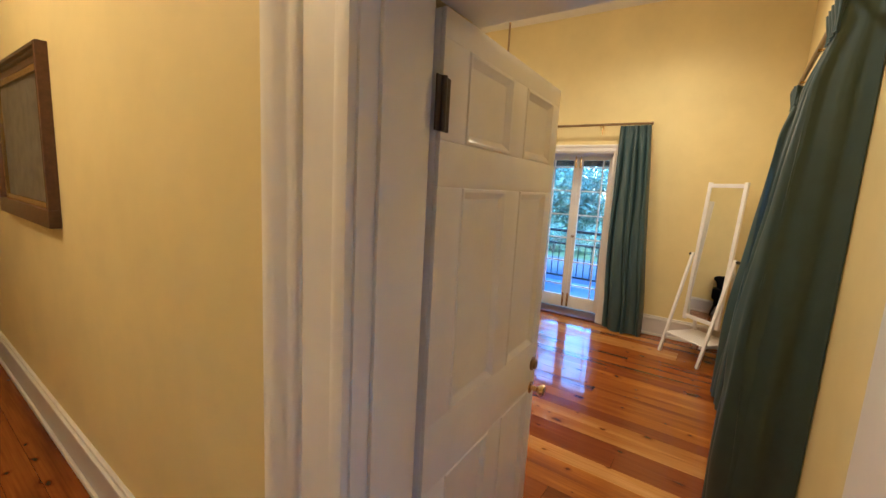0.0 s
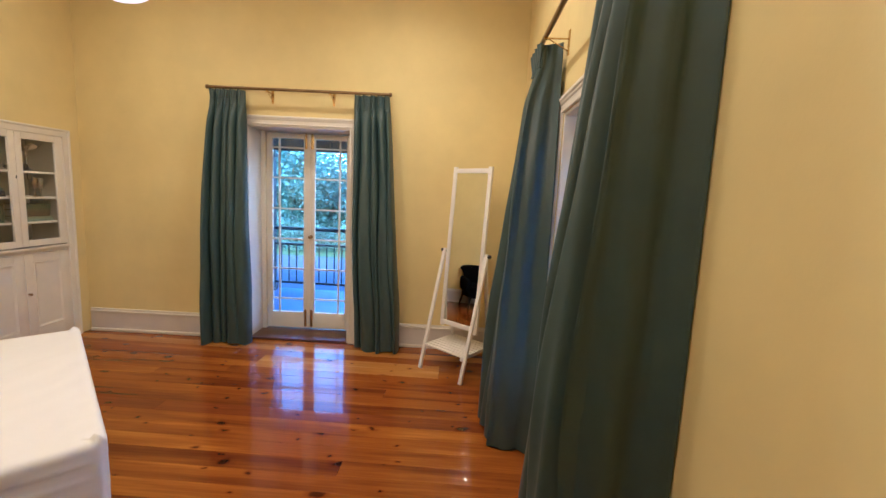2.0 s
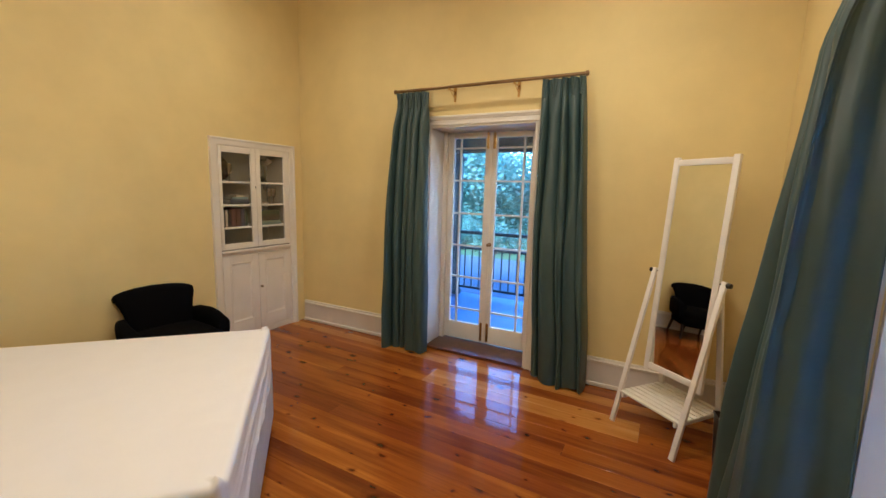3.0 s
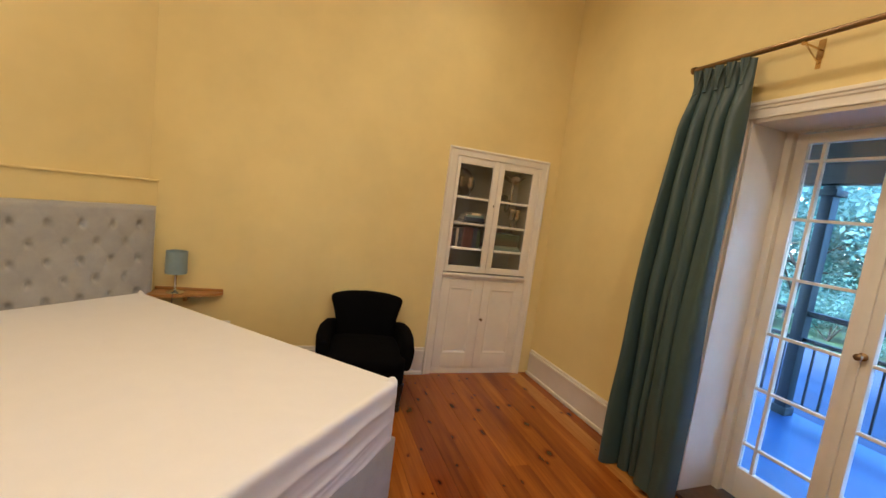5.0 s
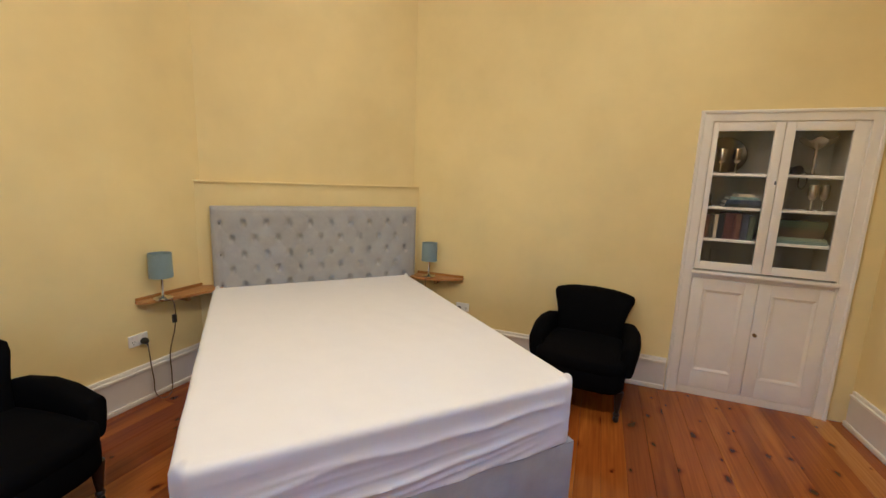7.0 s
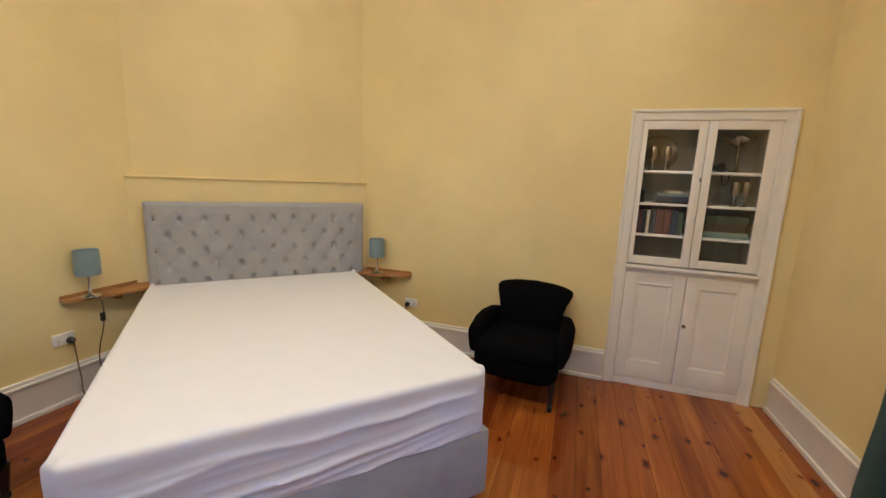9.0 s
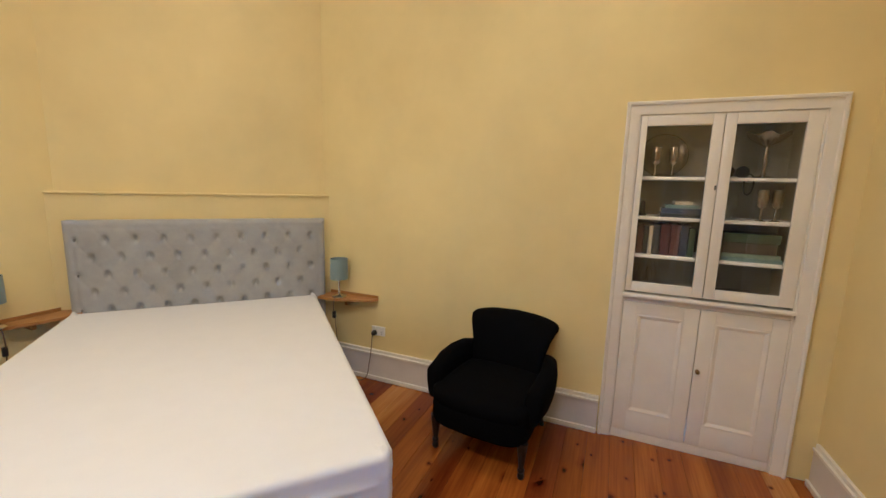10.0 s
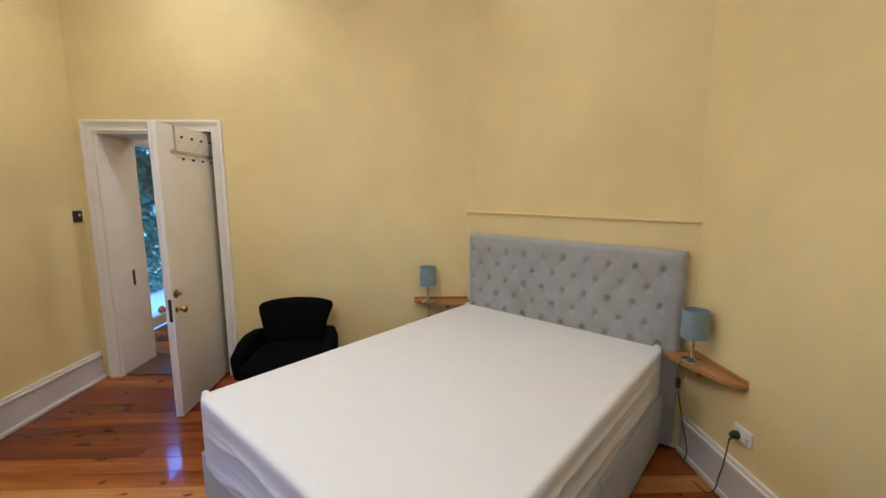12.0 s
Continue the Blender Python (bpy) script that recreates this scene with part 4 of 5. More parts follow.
def lamp_cord(m, shelf_x, plug_x, z_shelf, z_plug):
    """Cord from the lamp down the wall, along the skirting and up to the socket; x along the wall, -y out."""
    ob = thing("lamp_cord", "brown lamp cord with a black inline switch and plug", "power cord", m, "lamp cords")
    mid = (shelf_x + plug_x) / 2
    me = cable([(shelf_x, -0.16, z_shelf + 0.008), (shelf_x, -0.178, z_shelf - 0.02), (shelf_x + 0.005, -0.17, z_shelf - 0.15), (shelf_x - 0.01, -0.12, 0.30), (shelf_x + 0.01, -0.09, 0.12), (shelf_x - 0.005, -0.085, 0.006),
                (mid, -0.10, 0.005), (plug_x - (plug_x - shelf_x) * 0.2, -0.085, 0.02), (plug_x - (plug_x - shelf_x) * 0.05, -0.07, 0.16), (plug_x, -0.055, z_plug - 0.07), (plug_x, -0.05, z_plug - 0.02)])
    o = new("cord", me)
    o.parent = ob
    bm = boxes((shelf_x - 0.012, shelf_x + 0.012, -0.182, -0.162, z_shelf - 0.15, z_shelf - 0.095), bevel=0.005)
    part("inline_switch", bm, M_BLACKP, ob, "black inline switch")
    bm = lathe(bmesh.new(), [(0.021, 0), (0.021, 0.02), (0.014, 0.034), (0.008, 0.04)], 14, Matrix.Translation((plug_x, -0.010, z_plug)) @ pose(0, 0, 0, 90))
    rod(bm, (plug_x, -0.035, z_plug - 0.004), (plug_x, -0.05, z_plug - 0.03), 0.006, 0.004, 8)
    part("plug", bm, M_BLACKP, ob, "black plug")
    return ob


def wall_socket(m):
    ob = thing("wall_socket", "white double power socket on a small block", "power socket", m, "wall sockets")
    part("face_plate", boxes((-0.058, 0.058, -0.010, 0.0, -0.037, 0.037), bevel=0.003), M_WHITEP, ob)
    for x in (-0.03, 0.03):
        part("switch", boxes((x - 0.007, x + 0.007, -0.0135, -0.010, 0.016, 0.030), bevel=0.001), M_WHITEP, ob)
        bm = boxes((x - 0.008, x - 0.005, -0.0108, -0.0098, -0.012, -0.002), (x + 0.005, x + 0.008, -0.0108, -0.0098, -0.012, -0.002), (x - 0.0015, x + 0.0015, -0.0108, -0.0098, -0.026, -0.016))
        part("socket_slots", bm, M_BLACKP, ob)


# south wall: rotate so that -y points into the room
SM = Matrix.Translation((0, S, 0)) @ TURN
WM = Matrix.Translation((W, 0, 0)) @ pose(0, 0, 0, 0, 0, 90)
bedside_shelf(SM @ pose(2.61, 0, 0.672), -1)
bedside_shelf(WM @ pose(2.50, 0, 0.660), 1, 0.44)
table_lamp(-2.23, S + 0.085, 0.672)
table_lamp(W + 0.10, 2.65, 0.660)
wall_socket(SM @ pose(2.105, 0, 0.42))
wall_socket(WM @ pose(2.945, 0, 0.40))
lamp_cord(SM, 2.235, 2.135, 0.672, 0.405)
lamp_cord(WM, 2.655, 2.915, 0.660, 0.385)
# light switch beside the door
sw = thing("light_switch", "dark bronze light switch on the wall by the door", "light switch", pose(E, 1.395, 1.40, 0, 0, -90))
part("switch_plate", boxes((-0.04, 0.04, -0.012, 0, -0.045, 0.045), bevel=0.004), M_IRON, sw)
part("switch_lever", boxes((-0.012, 0.012, -0.024, -0.012, 0.0, 0.022), bevel=0.004), M_STEEL, sw, "pale rocker")

# ---- ceiling lights ----
M_LENS = glow("downlight_lens", (1.0, 0.86, 0.66), 2.0)
for x, y in DOWNLIGHTS:
    dl = thing("downlight", "small round recessed ceiling downlight, lit", "downlight", pose(x, y, TOP), "ceiling downlights")
    part("rim", lathe(bmesh.new(), [(0.055, -0.001), (0.055, -0.008), (0.046, -0.012), (0.042, -0.006)], 28), M_WHITEP, dl)
    part("lens", lathe(bmesh.new(), [(0.041, -0.0135), (0.041, -0.011)], 24), M_LENS, dl).visible_shadow = False
# ---- pendant ----
pend = thing("pendant_lamp", "round opal glass pendant lamp on a brass rod, lit", "pendant lamp", pose(-1.445, 3.437, 0))
part("rod", rod(bmesh.new(), (0, 0, 2.70), (0, 0, TOP - 0.02), 0.008), M_ROD, pend)
part("ceiling_rose", lathe(bmesh.new(), [(0.06, TOP - 0.03), (0.055, TOP - 0.04), (0.02, TOP - 0.06), (0.06, TOP - 0.001)][::-1], 24), M_ROD, pend)
bm = bmesh.new()
rows = [[Vector((0.172 * math.sin(radians(a)) * math.cos(2 * math.pi * k / 40), 0.172 * math.sin(radians(a)) * math.sin(2 * math.pi * k / 40), 2.50 - 0.175 * math.cos(radians(a)))) for k in range(40)] for a in (3, 15, 30, 45, 60, 75, 90, 105, 120, 135, 150, 166)]
vv = grid_skin(bm, rows, closed=True)
bm.faces.new(vv[0])
globe = part("globe", bm, M_OPAL, pend, "lit opal glass globe", smooth=80)
globe.visible_shadow = False
part("gallery", lathe(bmesh.new(), [(0.05, 2.668), (0.055, 2.675), (0.055, 2.70), (0.015, 2.72), (0.008, 2.725)], 20), M_ROD, pend)

# ---- cupboard in the west wall ----
# local: x along the wall (north to the right hand of one facing it), -y into the room
CM = WM @ pose(0, 0, 0)
cup = thing("cupboard", "white built-in cupboard with glazed upper doors and panelled lower doors", "cupboard", CM)
part("architrave", frame_strips(bmesh.new(), CB0, CB1, CBH, 0.072, 0, 0.03, profile=((0.0, 0.0), (0.0, 0.55), (0.05, 0.62), (0.70, 0.62), (0.76, 0.9), (0.92, 1.0), (1.0, 0.8), (1.0, 0.0))), M_WHITE, cup)
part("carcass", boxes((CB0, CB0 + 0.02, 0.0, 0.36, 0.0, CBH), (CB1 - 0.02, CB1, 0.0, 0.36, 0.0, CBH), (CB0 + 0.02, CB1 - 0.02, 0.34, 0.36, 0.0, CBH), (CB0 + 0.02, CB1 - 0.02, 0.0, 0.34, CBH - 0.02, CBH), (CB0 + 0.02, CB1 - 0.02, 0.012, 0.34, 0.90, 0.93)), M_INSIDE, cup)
part("face_frame", boxes((CB0, CB0 + 0.007, -0.008, 0.0, 0.0, CBH), (CB1 - 0.01, CB1, -0.008, 0.0, 0.0, CBH), (CB0 + 0.007, CB1 - 0.01, -0.008, 0.02, 1.945, CBH), (CB0 + 0.007, CB1 - 0.01, -0.006, 0.02, 0.0, 0.055), (CB0 + 0.007, CB1 - 0.01, -0.006, 0.01, 0.885, 0.915), bevel=0.002), M_WHITE, cup)
part("ledge", boxes((CB0 - 0.005, CB1 + 0.0, -0.038, 0.0, 0.915, 0.937), bevel=0.006), M_WHITE, cup)
CX = 5.057
for x0, x1 in ((CB0 + 0.009, CX - 0.002), (CX + 0.002, CB1 - 0.012)):
    inner = x1 if x1 < CX else x0
    sl, sr = (0.032, 0.052) if x1 < CX else (0.052, 0.064)
    d = part("glazed_door", boxes((x0, x0 + sl, -0.012, 0.012, 0.95, 1.952), (x1 - sr, x1, -0.012, 0.012, 0.95, 1.952), (x0 + sl, x1 - sr, -0.012, 0.012, 0.95, 1.005), (x0 + sl, x1 - sr, -0.012, 0.012, 1.895, 1.952), bevel=0.003), M_WHITE, cup)
    part("pane", boxes((x0 + sl, x1 - sr, 0.0, 0.003, 1.005, 1.895)), M_SMOKE, d).visible_shadow = False
    d = part("panelled_door", boxes((x0, x0 + 0.075, -0.010, 0.012, 0.058, 0.882), (x1 - 0.075, x1, -0.010, 0.012, 0.058, 0.882), (x0 + 0.075, x1 - 0.075, -0.010, 0.012, 0.058, 0.19), (x0 + 0.075, x1 - 0.075, -0.010, 0.012, 0.81, 0.882), bevel=0.002), M_WHITE, cup)
    bm = bmesh.new()
    panel_sunk(bm, x0 + 0.075, x1 - 0.075, 0.19, 0.81, -0.010, -0.004, 0.026)
    part("panel", bm, M_WHITE, d, smooth=15)
part("keyhole", boxes((CX - 0.012, CX - 0.004, -0.0135, -0.012, 1.55, 1.575)), M_BLACKP, cup, "dark keyhole")
part("knob", lathe(bmesh.new(), [(0.011, 0), (0.006, 0.006), (0.006, 0.012), (0.013, 0.02), (0.009, 0.028)], 14, Matrix.Translation((CX + 0.02, -0.010, 0.52)) @ pose(0, 0, 0, 90)), M_ROD, cup, "small dark brass knob")
SHELVES = (1.165, 1.39, 1.62)
for z in SHELVES:
    part("shelf", boxes((CB0 + 0.021, CB1 - 0.021, 0.03, 0.335, z - 0.018, z), bevel=0.002), M_WHITE, cup)
FLOOR0 = 0.931

PAPERS = plain("book_pages", (0.6, 0.55, 0.42), 0.8)


def book(x, y, z, w, d, h, colour, flat=False, lean=0.0):
    """A closed book: cover boards and spine round a block of pages."""
    b = thing("book", "hardback book with a %s cover on a cupboard shelf" % colour[0], "book", CM @ pose(x, y, z) @ pose(0, 0, 0, 0, lean, 0), "books in the cupboard")
    mat = plain("cover_" + colour[0], colour[1], 0.5, vary=0.25, scale=25)
    if flat:
        part("cover", boxes((0, w, 0, d, 0, 0.003), (0, w, 0, d, h - 0.003, h), (0, w, 0, 0.004, 0.003, h - 0.003)), mat, b)
        part("pages", boxes((0.004, w - 0.004, 0.0045, d - 0.004, 0.0032, h - 0.0032)), PAPERS, b)
    else:
        part("cover", boxes((0, 0.003, 0, d, 0, h), (w - 0.003, w, 0, d, 0, h), (0.003, w - 0.003, 0, 0.004, 0, h)), mat, b)
        part("pages", boxes((0.0032, w - 0.0032, 0.0045, d - 0.005, 0.003, h - 0.004)), PAPERS, b)
    return b


RED, BLUE, GREEN, DARK, BROWN, TEALB, CREAM = ("dark red", (0.09, 0.03, 0.025)), ("deep blue", (0.035, 0.04, 0.07)), ("muted green", (0.05, 0.07, 0.035)), ("black", (0.02, 0.02, 0.022)), ("brown", (0.06, 0.04, 0.025)), ("teal", (0.15, 0.21, 0.19)), ("cream", (0.5, 0.42, 0.28))
x = CB0 + 0.03
for w, h, c in ((0.018, 0.15, BROWN), (0.03, 0.17, RED), (0.025, 0.165, DARK), (0.02, 0.17, CREAM), (0.035, 0.18, DARK), (0.05, 0.185, RED), (0.045, 0.185, RED), (0.04, 0.18, BLUE), (0.03, 0.165, GREEN)):
    book(x, 0.07, SHELVES[0], w, 0.14, h, c)
    x += w + 0.003
z = SHELVES[1]
for w, h, c in ((0.21, 0.022, DARK), (0.2, 0.028, BLUE), (0.17, 0.02, TEALB), (0.09, 0.018, CREAM)):
    book(CB0 + 0.155 + (0.21 - w) * 0.6, 0.06, z, w, 0.15, h, c, True)
    z += h + 0.001
z = SHELVES[0]
for w, h, c in ((0.28, 0.022, TEALB), (0.27, 0.02, ("pale green", (0.22, 0.27, 0.18))), (0.25, 0.06, BROWN), (0.26, 0.05, GREEN)):
    book(CX + 0.075, 0.06, z, w, 0.16, h, c, True)
    z += h + 0.001
book(CX + 0.06, 0.08, FLOOR0, 0.26, 0.2, 0.03, BROWN, True)
thing("dark_box", "small black ornament on a cupboard shelf", "ornament", CM @ pose(CB0 + 0.065, 0.1, SHELVES[1]), "", lathe(bmesh.new(), [(0.02, 0), (0.022, 0.01), (0.012, 0.03), (0.016, 0.06), (0.010, 0.085), (0.004, 0.09)], 16), M_BLACKP)

tray = thing("silver_tray", "round silver tray standing against the cupboard back", "tray", CM @ pose(CB0 + 0.16, 0.24, SHELVES[2] + 0.003) @ pose(0, 0, 0, 78))
part("plate", lathe(bmesh.new(), [(0.105, 0), (0.112, 0.003), (0.112, 0.007), (0.02, 0.006)], 40, Matrix.Translation((0, 0.131, 0))), M_OLDSILVER, tray)
part("rim", lathe(bmesh.new(), [(0.108, 0.002), (0.131, 0.012), (0.133, 0.016), (0.129, 0.019), (0.116, 0.013), (0.110, 0.009)], 40, Matrix.Translation((0, 0.131, 0))), M_DULLSILVER, tray, "dark tarnished beaded rim")


def goblet(x, y, z, h=0.15, mat=None, name="wine glass"):
    g = thing("wine_glass", "small clear stemmed glass on a cupboard shelf", "wine glass", CM @ pose(x, y, z), "glasses in the cupboard")
    part("foot", lathe(bmesh.new(), [(0.026, 0), (0.026, 0.003), (0.006, 0.008), (0.004, h * 0.4)], 18), mat or M_CRYSTAL, g)
    bm = bmesh.new()
    prof = [(0.005, h * 0.4), (0.02, h * 0.47), (0.027, h * 0.62), (0.026, h * 0.85), (0.024, h)]
    rows = [[Vector((r * math.cos(2 * math.pi * k / 20), r * math.sin(2 * math.pi * k / 20), zz)) for k in range(20)] for r, zz in prof + [(r - 0.0015, zz) for r, zz in prof[::-1]]]
    grid_skin(bm, rows, closed=True)
    part("bowl", bm, mat or M_CRYSTAL, g)
    return g


for gx, gy, gz, h, mt in ((CB0 + 0.11, 0.12, SHELVES[2], 0.17, M_OLDSILVER), (CB0 + 0.2, 0.12, SHELVES[2], 0.17, M_OLDSILVER), (CX + 0.24, 0.1, SHELVES[1], 0.17, M_OLDSILVER), (CX + 0.31, 0.12, SHELVES[1], 0.17, M_OLDSILVER), (CX + 0.12, 0.16, SHELVES[1], 0.13, None), (CB0 + 0.10, 0.12, FLOOR0, 0.15, None), (CB0 + 0.15, 0.12, FLOOR0, 0.15, None)):
    goblet(gx, gy, gz, h, mt)
vase = thing("epergne", "silver flower-shaped stand on the cupboard's top shelf", "ornament", CM @ pose(CX + 0.24, 0.16, SHELVES[2]))
part("stand", lathe(bmesh.new(), [(0.05, 0), (0.05, 0.006), (0.012, 0.02), (0.008, 0.06), (0.012, 0.1), (0.007, 0.17)], 20), M_OLDSILVER, vase)
bm = bmesh.new()
rows = [[Vector((r * (1 + 0.12 * math.sin(6 * 2 * math.pi * k / 36)) * math.cos(2 * math.pi * k / 36), r * math.sin(2 * math.pi * k / 36), zz + 0.012 * math.sin(6 * 2 * math.pi * k / 36) * r / 0.1)) for k in range(36)] for r, zz in ((0.006, 0.17), (0.02, 0.18), (0.06, 0.20), (0.10, 0.235), (0.099, 0.238), (0.058, 0.204), (0.006, 0.175))]
grid_skin(bm, rows, closed=True)
part("bowl", bm, M_OLDSILVER, vase)
bino = thing("binoculars", "black binoculars with a hanging strap on a cupboard shelf", "binoculars", CM @ pose(CX + 0.085, 0.10, SHELVES[2]))
for s in (-0.033, 0.033):
    part("barrel", lathe(bmesh.new(), [(0.02, -0.05), (0.024, -0.03), (0.024, 0.0), (0.03, 0.03), (0.031, 0.06)], 18, Matrix.Translation((s, 0, 0.031)) @ pose(0, 0, 0, 90)), M_BLACKP, bino)
part("bridge", boxes((-0.03, 0.03, -0.02, 0.02, 0.024, 0.04), bevel=0.004), M_BLACKP, bino)
bm = bmesh.new()
pts = [Vector((0.065 + 0.022 * math.sin(2 * math.pi * k / 18), -0.062 - 0.006 * math.cos(2 * math.pi * k / 18), -0.035 + 0.055 * math.cos(2 * math.pi * k / 18))) for k in range(19)]
for a, b in zip(pts, pts[1:]):
    rod(bm, a, b, 0.004, seg=6)
rod(bm, (0.06, -0.06, 0.018), (0.035, 0.0, 0.03), 0.004, seg=6)
part("strap", bm, M_BLACKP, bino, "black strap loop")

# ---- standing mirror ----
MM = pose(-0.085, 5.105, 0, 0, 0, -38.0)       # x along its feet, -y to the room
mir = thing("standing_mirror", "white standing mirror on an A-frame with a slatted shelf", "mirror", MM)
PIV = 1.08


def bar(a, b, w, d):
    """A square-edged bar from a to b."""
    a, b = Vector(a), Vector(b)
    q = (b - a).to_track_quat("Z", "Y").to_matrix().to_4x4()
    bm = bmesh.new()
    box(bm, -w / 2, w / 2, -d / 2, d / 2, 0, (b - a).length, m=Matrix.Translation(a) @ q, bevel=0.003)
    return bm


for s in (-1, 1):
    part("front_leg", bar((s * 0.235, -0.0, 0), (s * 0.237 + 0.022, 0.255, PIV + 0.02), 0.034, 0.02), M_MIRFRAME, mir)
    part("back_leg", bar((s * 0.21, 0.47, 0), (s * 0.207 + 0.022, 0.275, PIV - 0.03), 0.034, 0.02), M_MIRFRAME, mir)
    part("shelf_rail", boxes((s * 0.20 - 0.009, s * 0.20 + 0.009, 0.04, 0.45, 0.185, 0.215), bevel=0.002), M_MIRFRAME, mir)
    bm = rod(bmesh.new(), (s * 0.21 + 0.022, 0.255, PIV), (s * 0.256 + 0.022, 0.255, PIV), 0.006)
    rod(bm, (s * 0.249 + 0.022, 0.255, PIV), (s * 0.274 + 0.022, 0.255, PIV), 0.017, 0.015, 14)
    part("knob", bm, M_BLACKP, mir, "black clamping knob")
for i in range(9):
    y = 0.055 + i * 0.048
    part("slat", boxes((-0.225, 0.225, y - 0.017, y + 0.017, 0.2155, 0.228), bevel=0.002), M_MIRFRAME, mir)
tilt = Matrix.Translation((0.022, 0.255, PIV)) @ pose(0, 0, 0, -3.6)
pf = part("mirror_frame", boxes((-0.21, -0.172, -0.012, 0.012, -0.70, 0.765), (0.172, 0.21, -0.012, 0.012, -0.70, 0.765), (-0.172, 0.172, -0.012, 0.012, 0.71, 0.75), (-0.172, 0.172, -0.012, 0.012, -0.68, -0.64), bevel=0.003), M_MIRFRAME, mir, m=tilt)
part("mirror_glass", boxes((-0.173, 0.173, -0.004, 0.002, -0.645, 0.715)), M_MIRROR, pf, "silvered mirror glass")
part("backing", boxes((-0.173, 0.173, 0.0025, 0.008, -0.645, 0.715)), M_DARKWOOD, pf)

bin_ = thing("waste_bin", "dark brown square waste bin on the floor beside the mirror", "bin", pose(0.42, 5.02, 0, 0, 0, 10))
bm = bmesh.new()
rows = [[Vector((sx * w, sy * w, z)) for sx, sy in ((-1, -1), (1, -1), (1, 1), (-1, 1))] for w, z in ((0.085, 0.0), (0.088, 0.004), (0.105, 0.31), (0.100, 0.312), (0.083, 0.012))]
vv = grid_skin(bm, rows, closed=True)
bm.faces.new(vv[0]), bm.faces.new(vv[-1])
part("body", bm, M_BIN, bin_, smooth=20)
part("rim", boxes((-0.108, 0.108, -0.108, -0.103, 0.298, 0.316), (-0.108, 0.108, 0.103, 0.108, 0.298, 0.316), (-0.108, -0.103, -0.103, 0.103, 0.298, 0.316), (0.103, 0.108, -0.103, 0.103, 0.298, 0.316), bevel=0.001), M_BIN, bin_)

# ---- hall picture ----
pic = thing("framed_picture", "dark painting in a heavy brown wooden frame on the hall wall", "picture", pose(-3.12, SH, 1.42))
part("frame", frame_strips(boxes((-0.6, 0.6, -0.05, -0.0, -0.09, 0.0), bevel=0.006), -0.51, 0.51, 0.70, 0.09, -0.001, 0.05, 0.0), M_DARKWOOD, pic)
part("inner_slip", boxes((-0.51, -0.48, -0.03, -0.004, 0.0, 0.70), (0.48, 0.51, -0.03, -0.004, 0.0, 0.70), (-0.48, 0.48, -0.03, -0.004, 0.67, 0.70), (-0.48, 0.48, -0.03, -0.004, 0.0, 0.03)), M_BRASS, pic, "dull gilt slip")
part("canvas", boxes((-0.48, 0.48, -0.015, -0.004, 0.03, 0.67)), M_PAINTING, pic)

# ---- veranda and garden ----
setting("veranda_floor", boxes((-9.5, 4.2, 6.42, 8.15, -0.14, -0.05)), M_VERANDA, "grey painted veranda floor with daylight blue in its colour", "veranda")
rail = thing("veranda_railing", "dark painted iron veranda railing with thin balusters", "railing", pose(0, 8.0, -0.05))
part("handrail", boxes((-9, 4, -0.03, 0.03, 0.98, 1.03), bevel=0.006), M_RAIL, rail)
part("middle_rail", boxes((-9, 4, -0.02, 0.02, 0.74, 0.775), bevel=0.004), M_RAIL, rail)
part("bottom_rail", boxes((-9, 4, -0.02, 0.02, 0.12, 0.155), bevel=0.004), M_RAIL, rail)
bm = boxes((-0.008, 0.008, -0.008, 0.008, 0.155, 0.74))
BAL = finish(bm, "baluster", M_RAIL)
for i in range(104):
    share("baluster", BAL, rail, Matrix.Translation((-8.9 + i * 0.122, 0, 0)))
for x in (-6.0, -2.95, 0.1, 3.2):
    post = thing("veranda_post", "dark painted square veranda post", "post", pose(x, 8.0, -0.05), "veranda posts")
    part("shaft", boxes((-0.05, 0.05, -0.05, 0.05, 0.0, 2.20), bevel=0.008), M_RAIL, post)
    part("cap_moulding", boxes((-0.085, 0.085, -0.085, 0.085, 2.10, 2.16), (-0.065, 0.065, -0.065, 0.065, 0, 0.08), bevel=0.006), M_RAIL, post)
setting("veranda_roof", boxes((-9.5, 4.2, 6.3, 8.3, 2.80, 2.88), (-9.5, 4.2, 7.93, 8.07, 2.16, 2.80), *[(x, x + 0.06, 6.3, 8.3, 2.70, 2.80) for x in (-8, -7, -6, -5, -4, -3, -2, -1, 0, 1, 2, 3)]), plain("dark_soffit", (0.06, 0.055, 0.05), 0.7), "dark timber veranda roof and beam", "veranda roof")
bm = bmesh.new()
N = 40
pts = [[Vector((-200 + 400 * i / N, -200 + 400 * j / N, -0.75)) for i in range(N + 1)] for j in range(N + 1)]
grid_skin(bm, pts)
setting("ground", bm, M_GRASS, "dark garden lawn", "ground")
setting("road", boxes((-60, 60, 9.8, 15.5, -0.76, -0.735)), M_ROAD, "grey asphalt drive in front of the house with daylight blue in its colour", "road")
setting("pavement", boxes((1.2, 4.0, -6.0, 4.5, -0.76, -0.70), (1.2, 2.4, -0.9, 0.7, -0.70, -0.42)), M_PATH, "blue-grey paved path outside the garden door", "pavement")
setting("house_base", boxes((-9.5, 4.2, 6.4, 8.0, -0.75, -0.14), (-7.0, 1.2, -1.2, 6.4, -0.75, -0.11)), M_INSIDE, "plain rendered house footing", "wall")


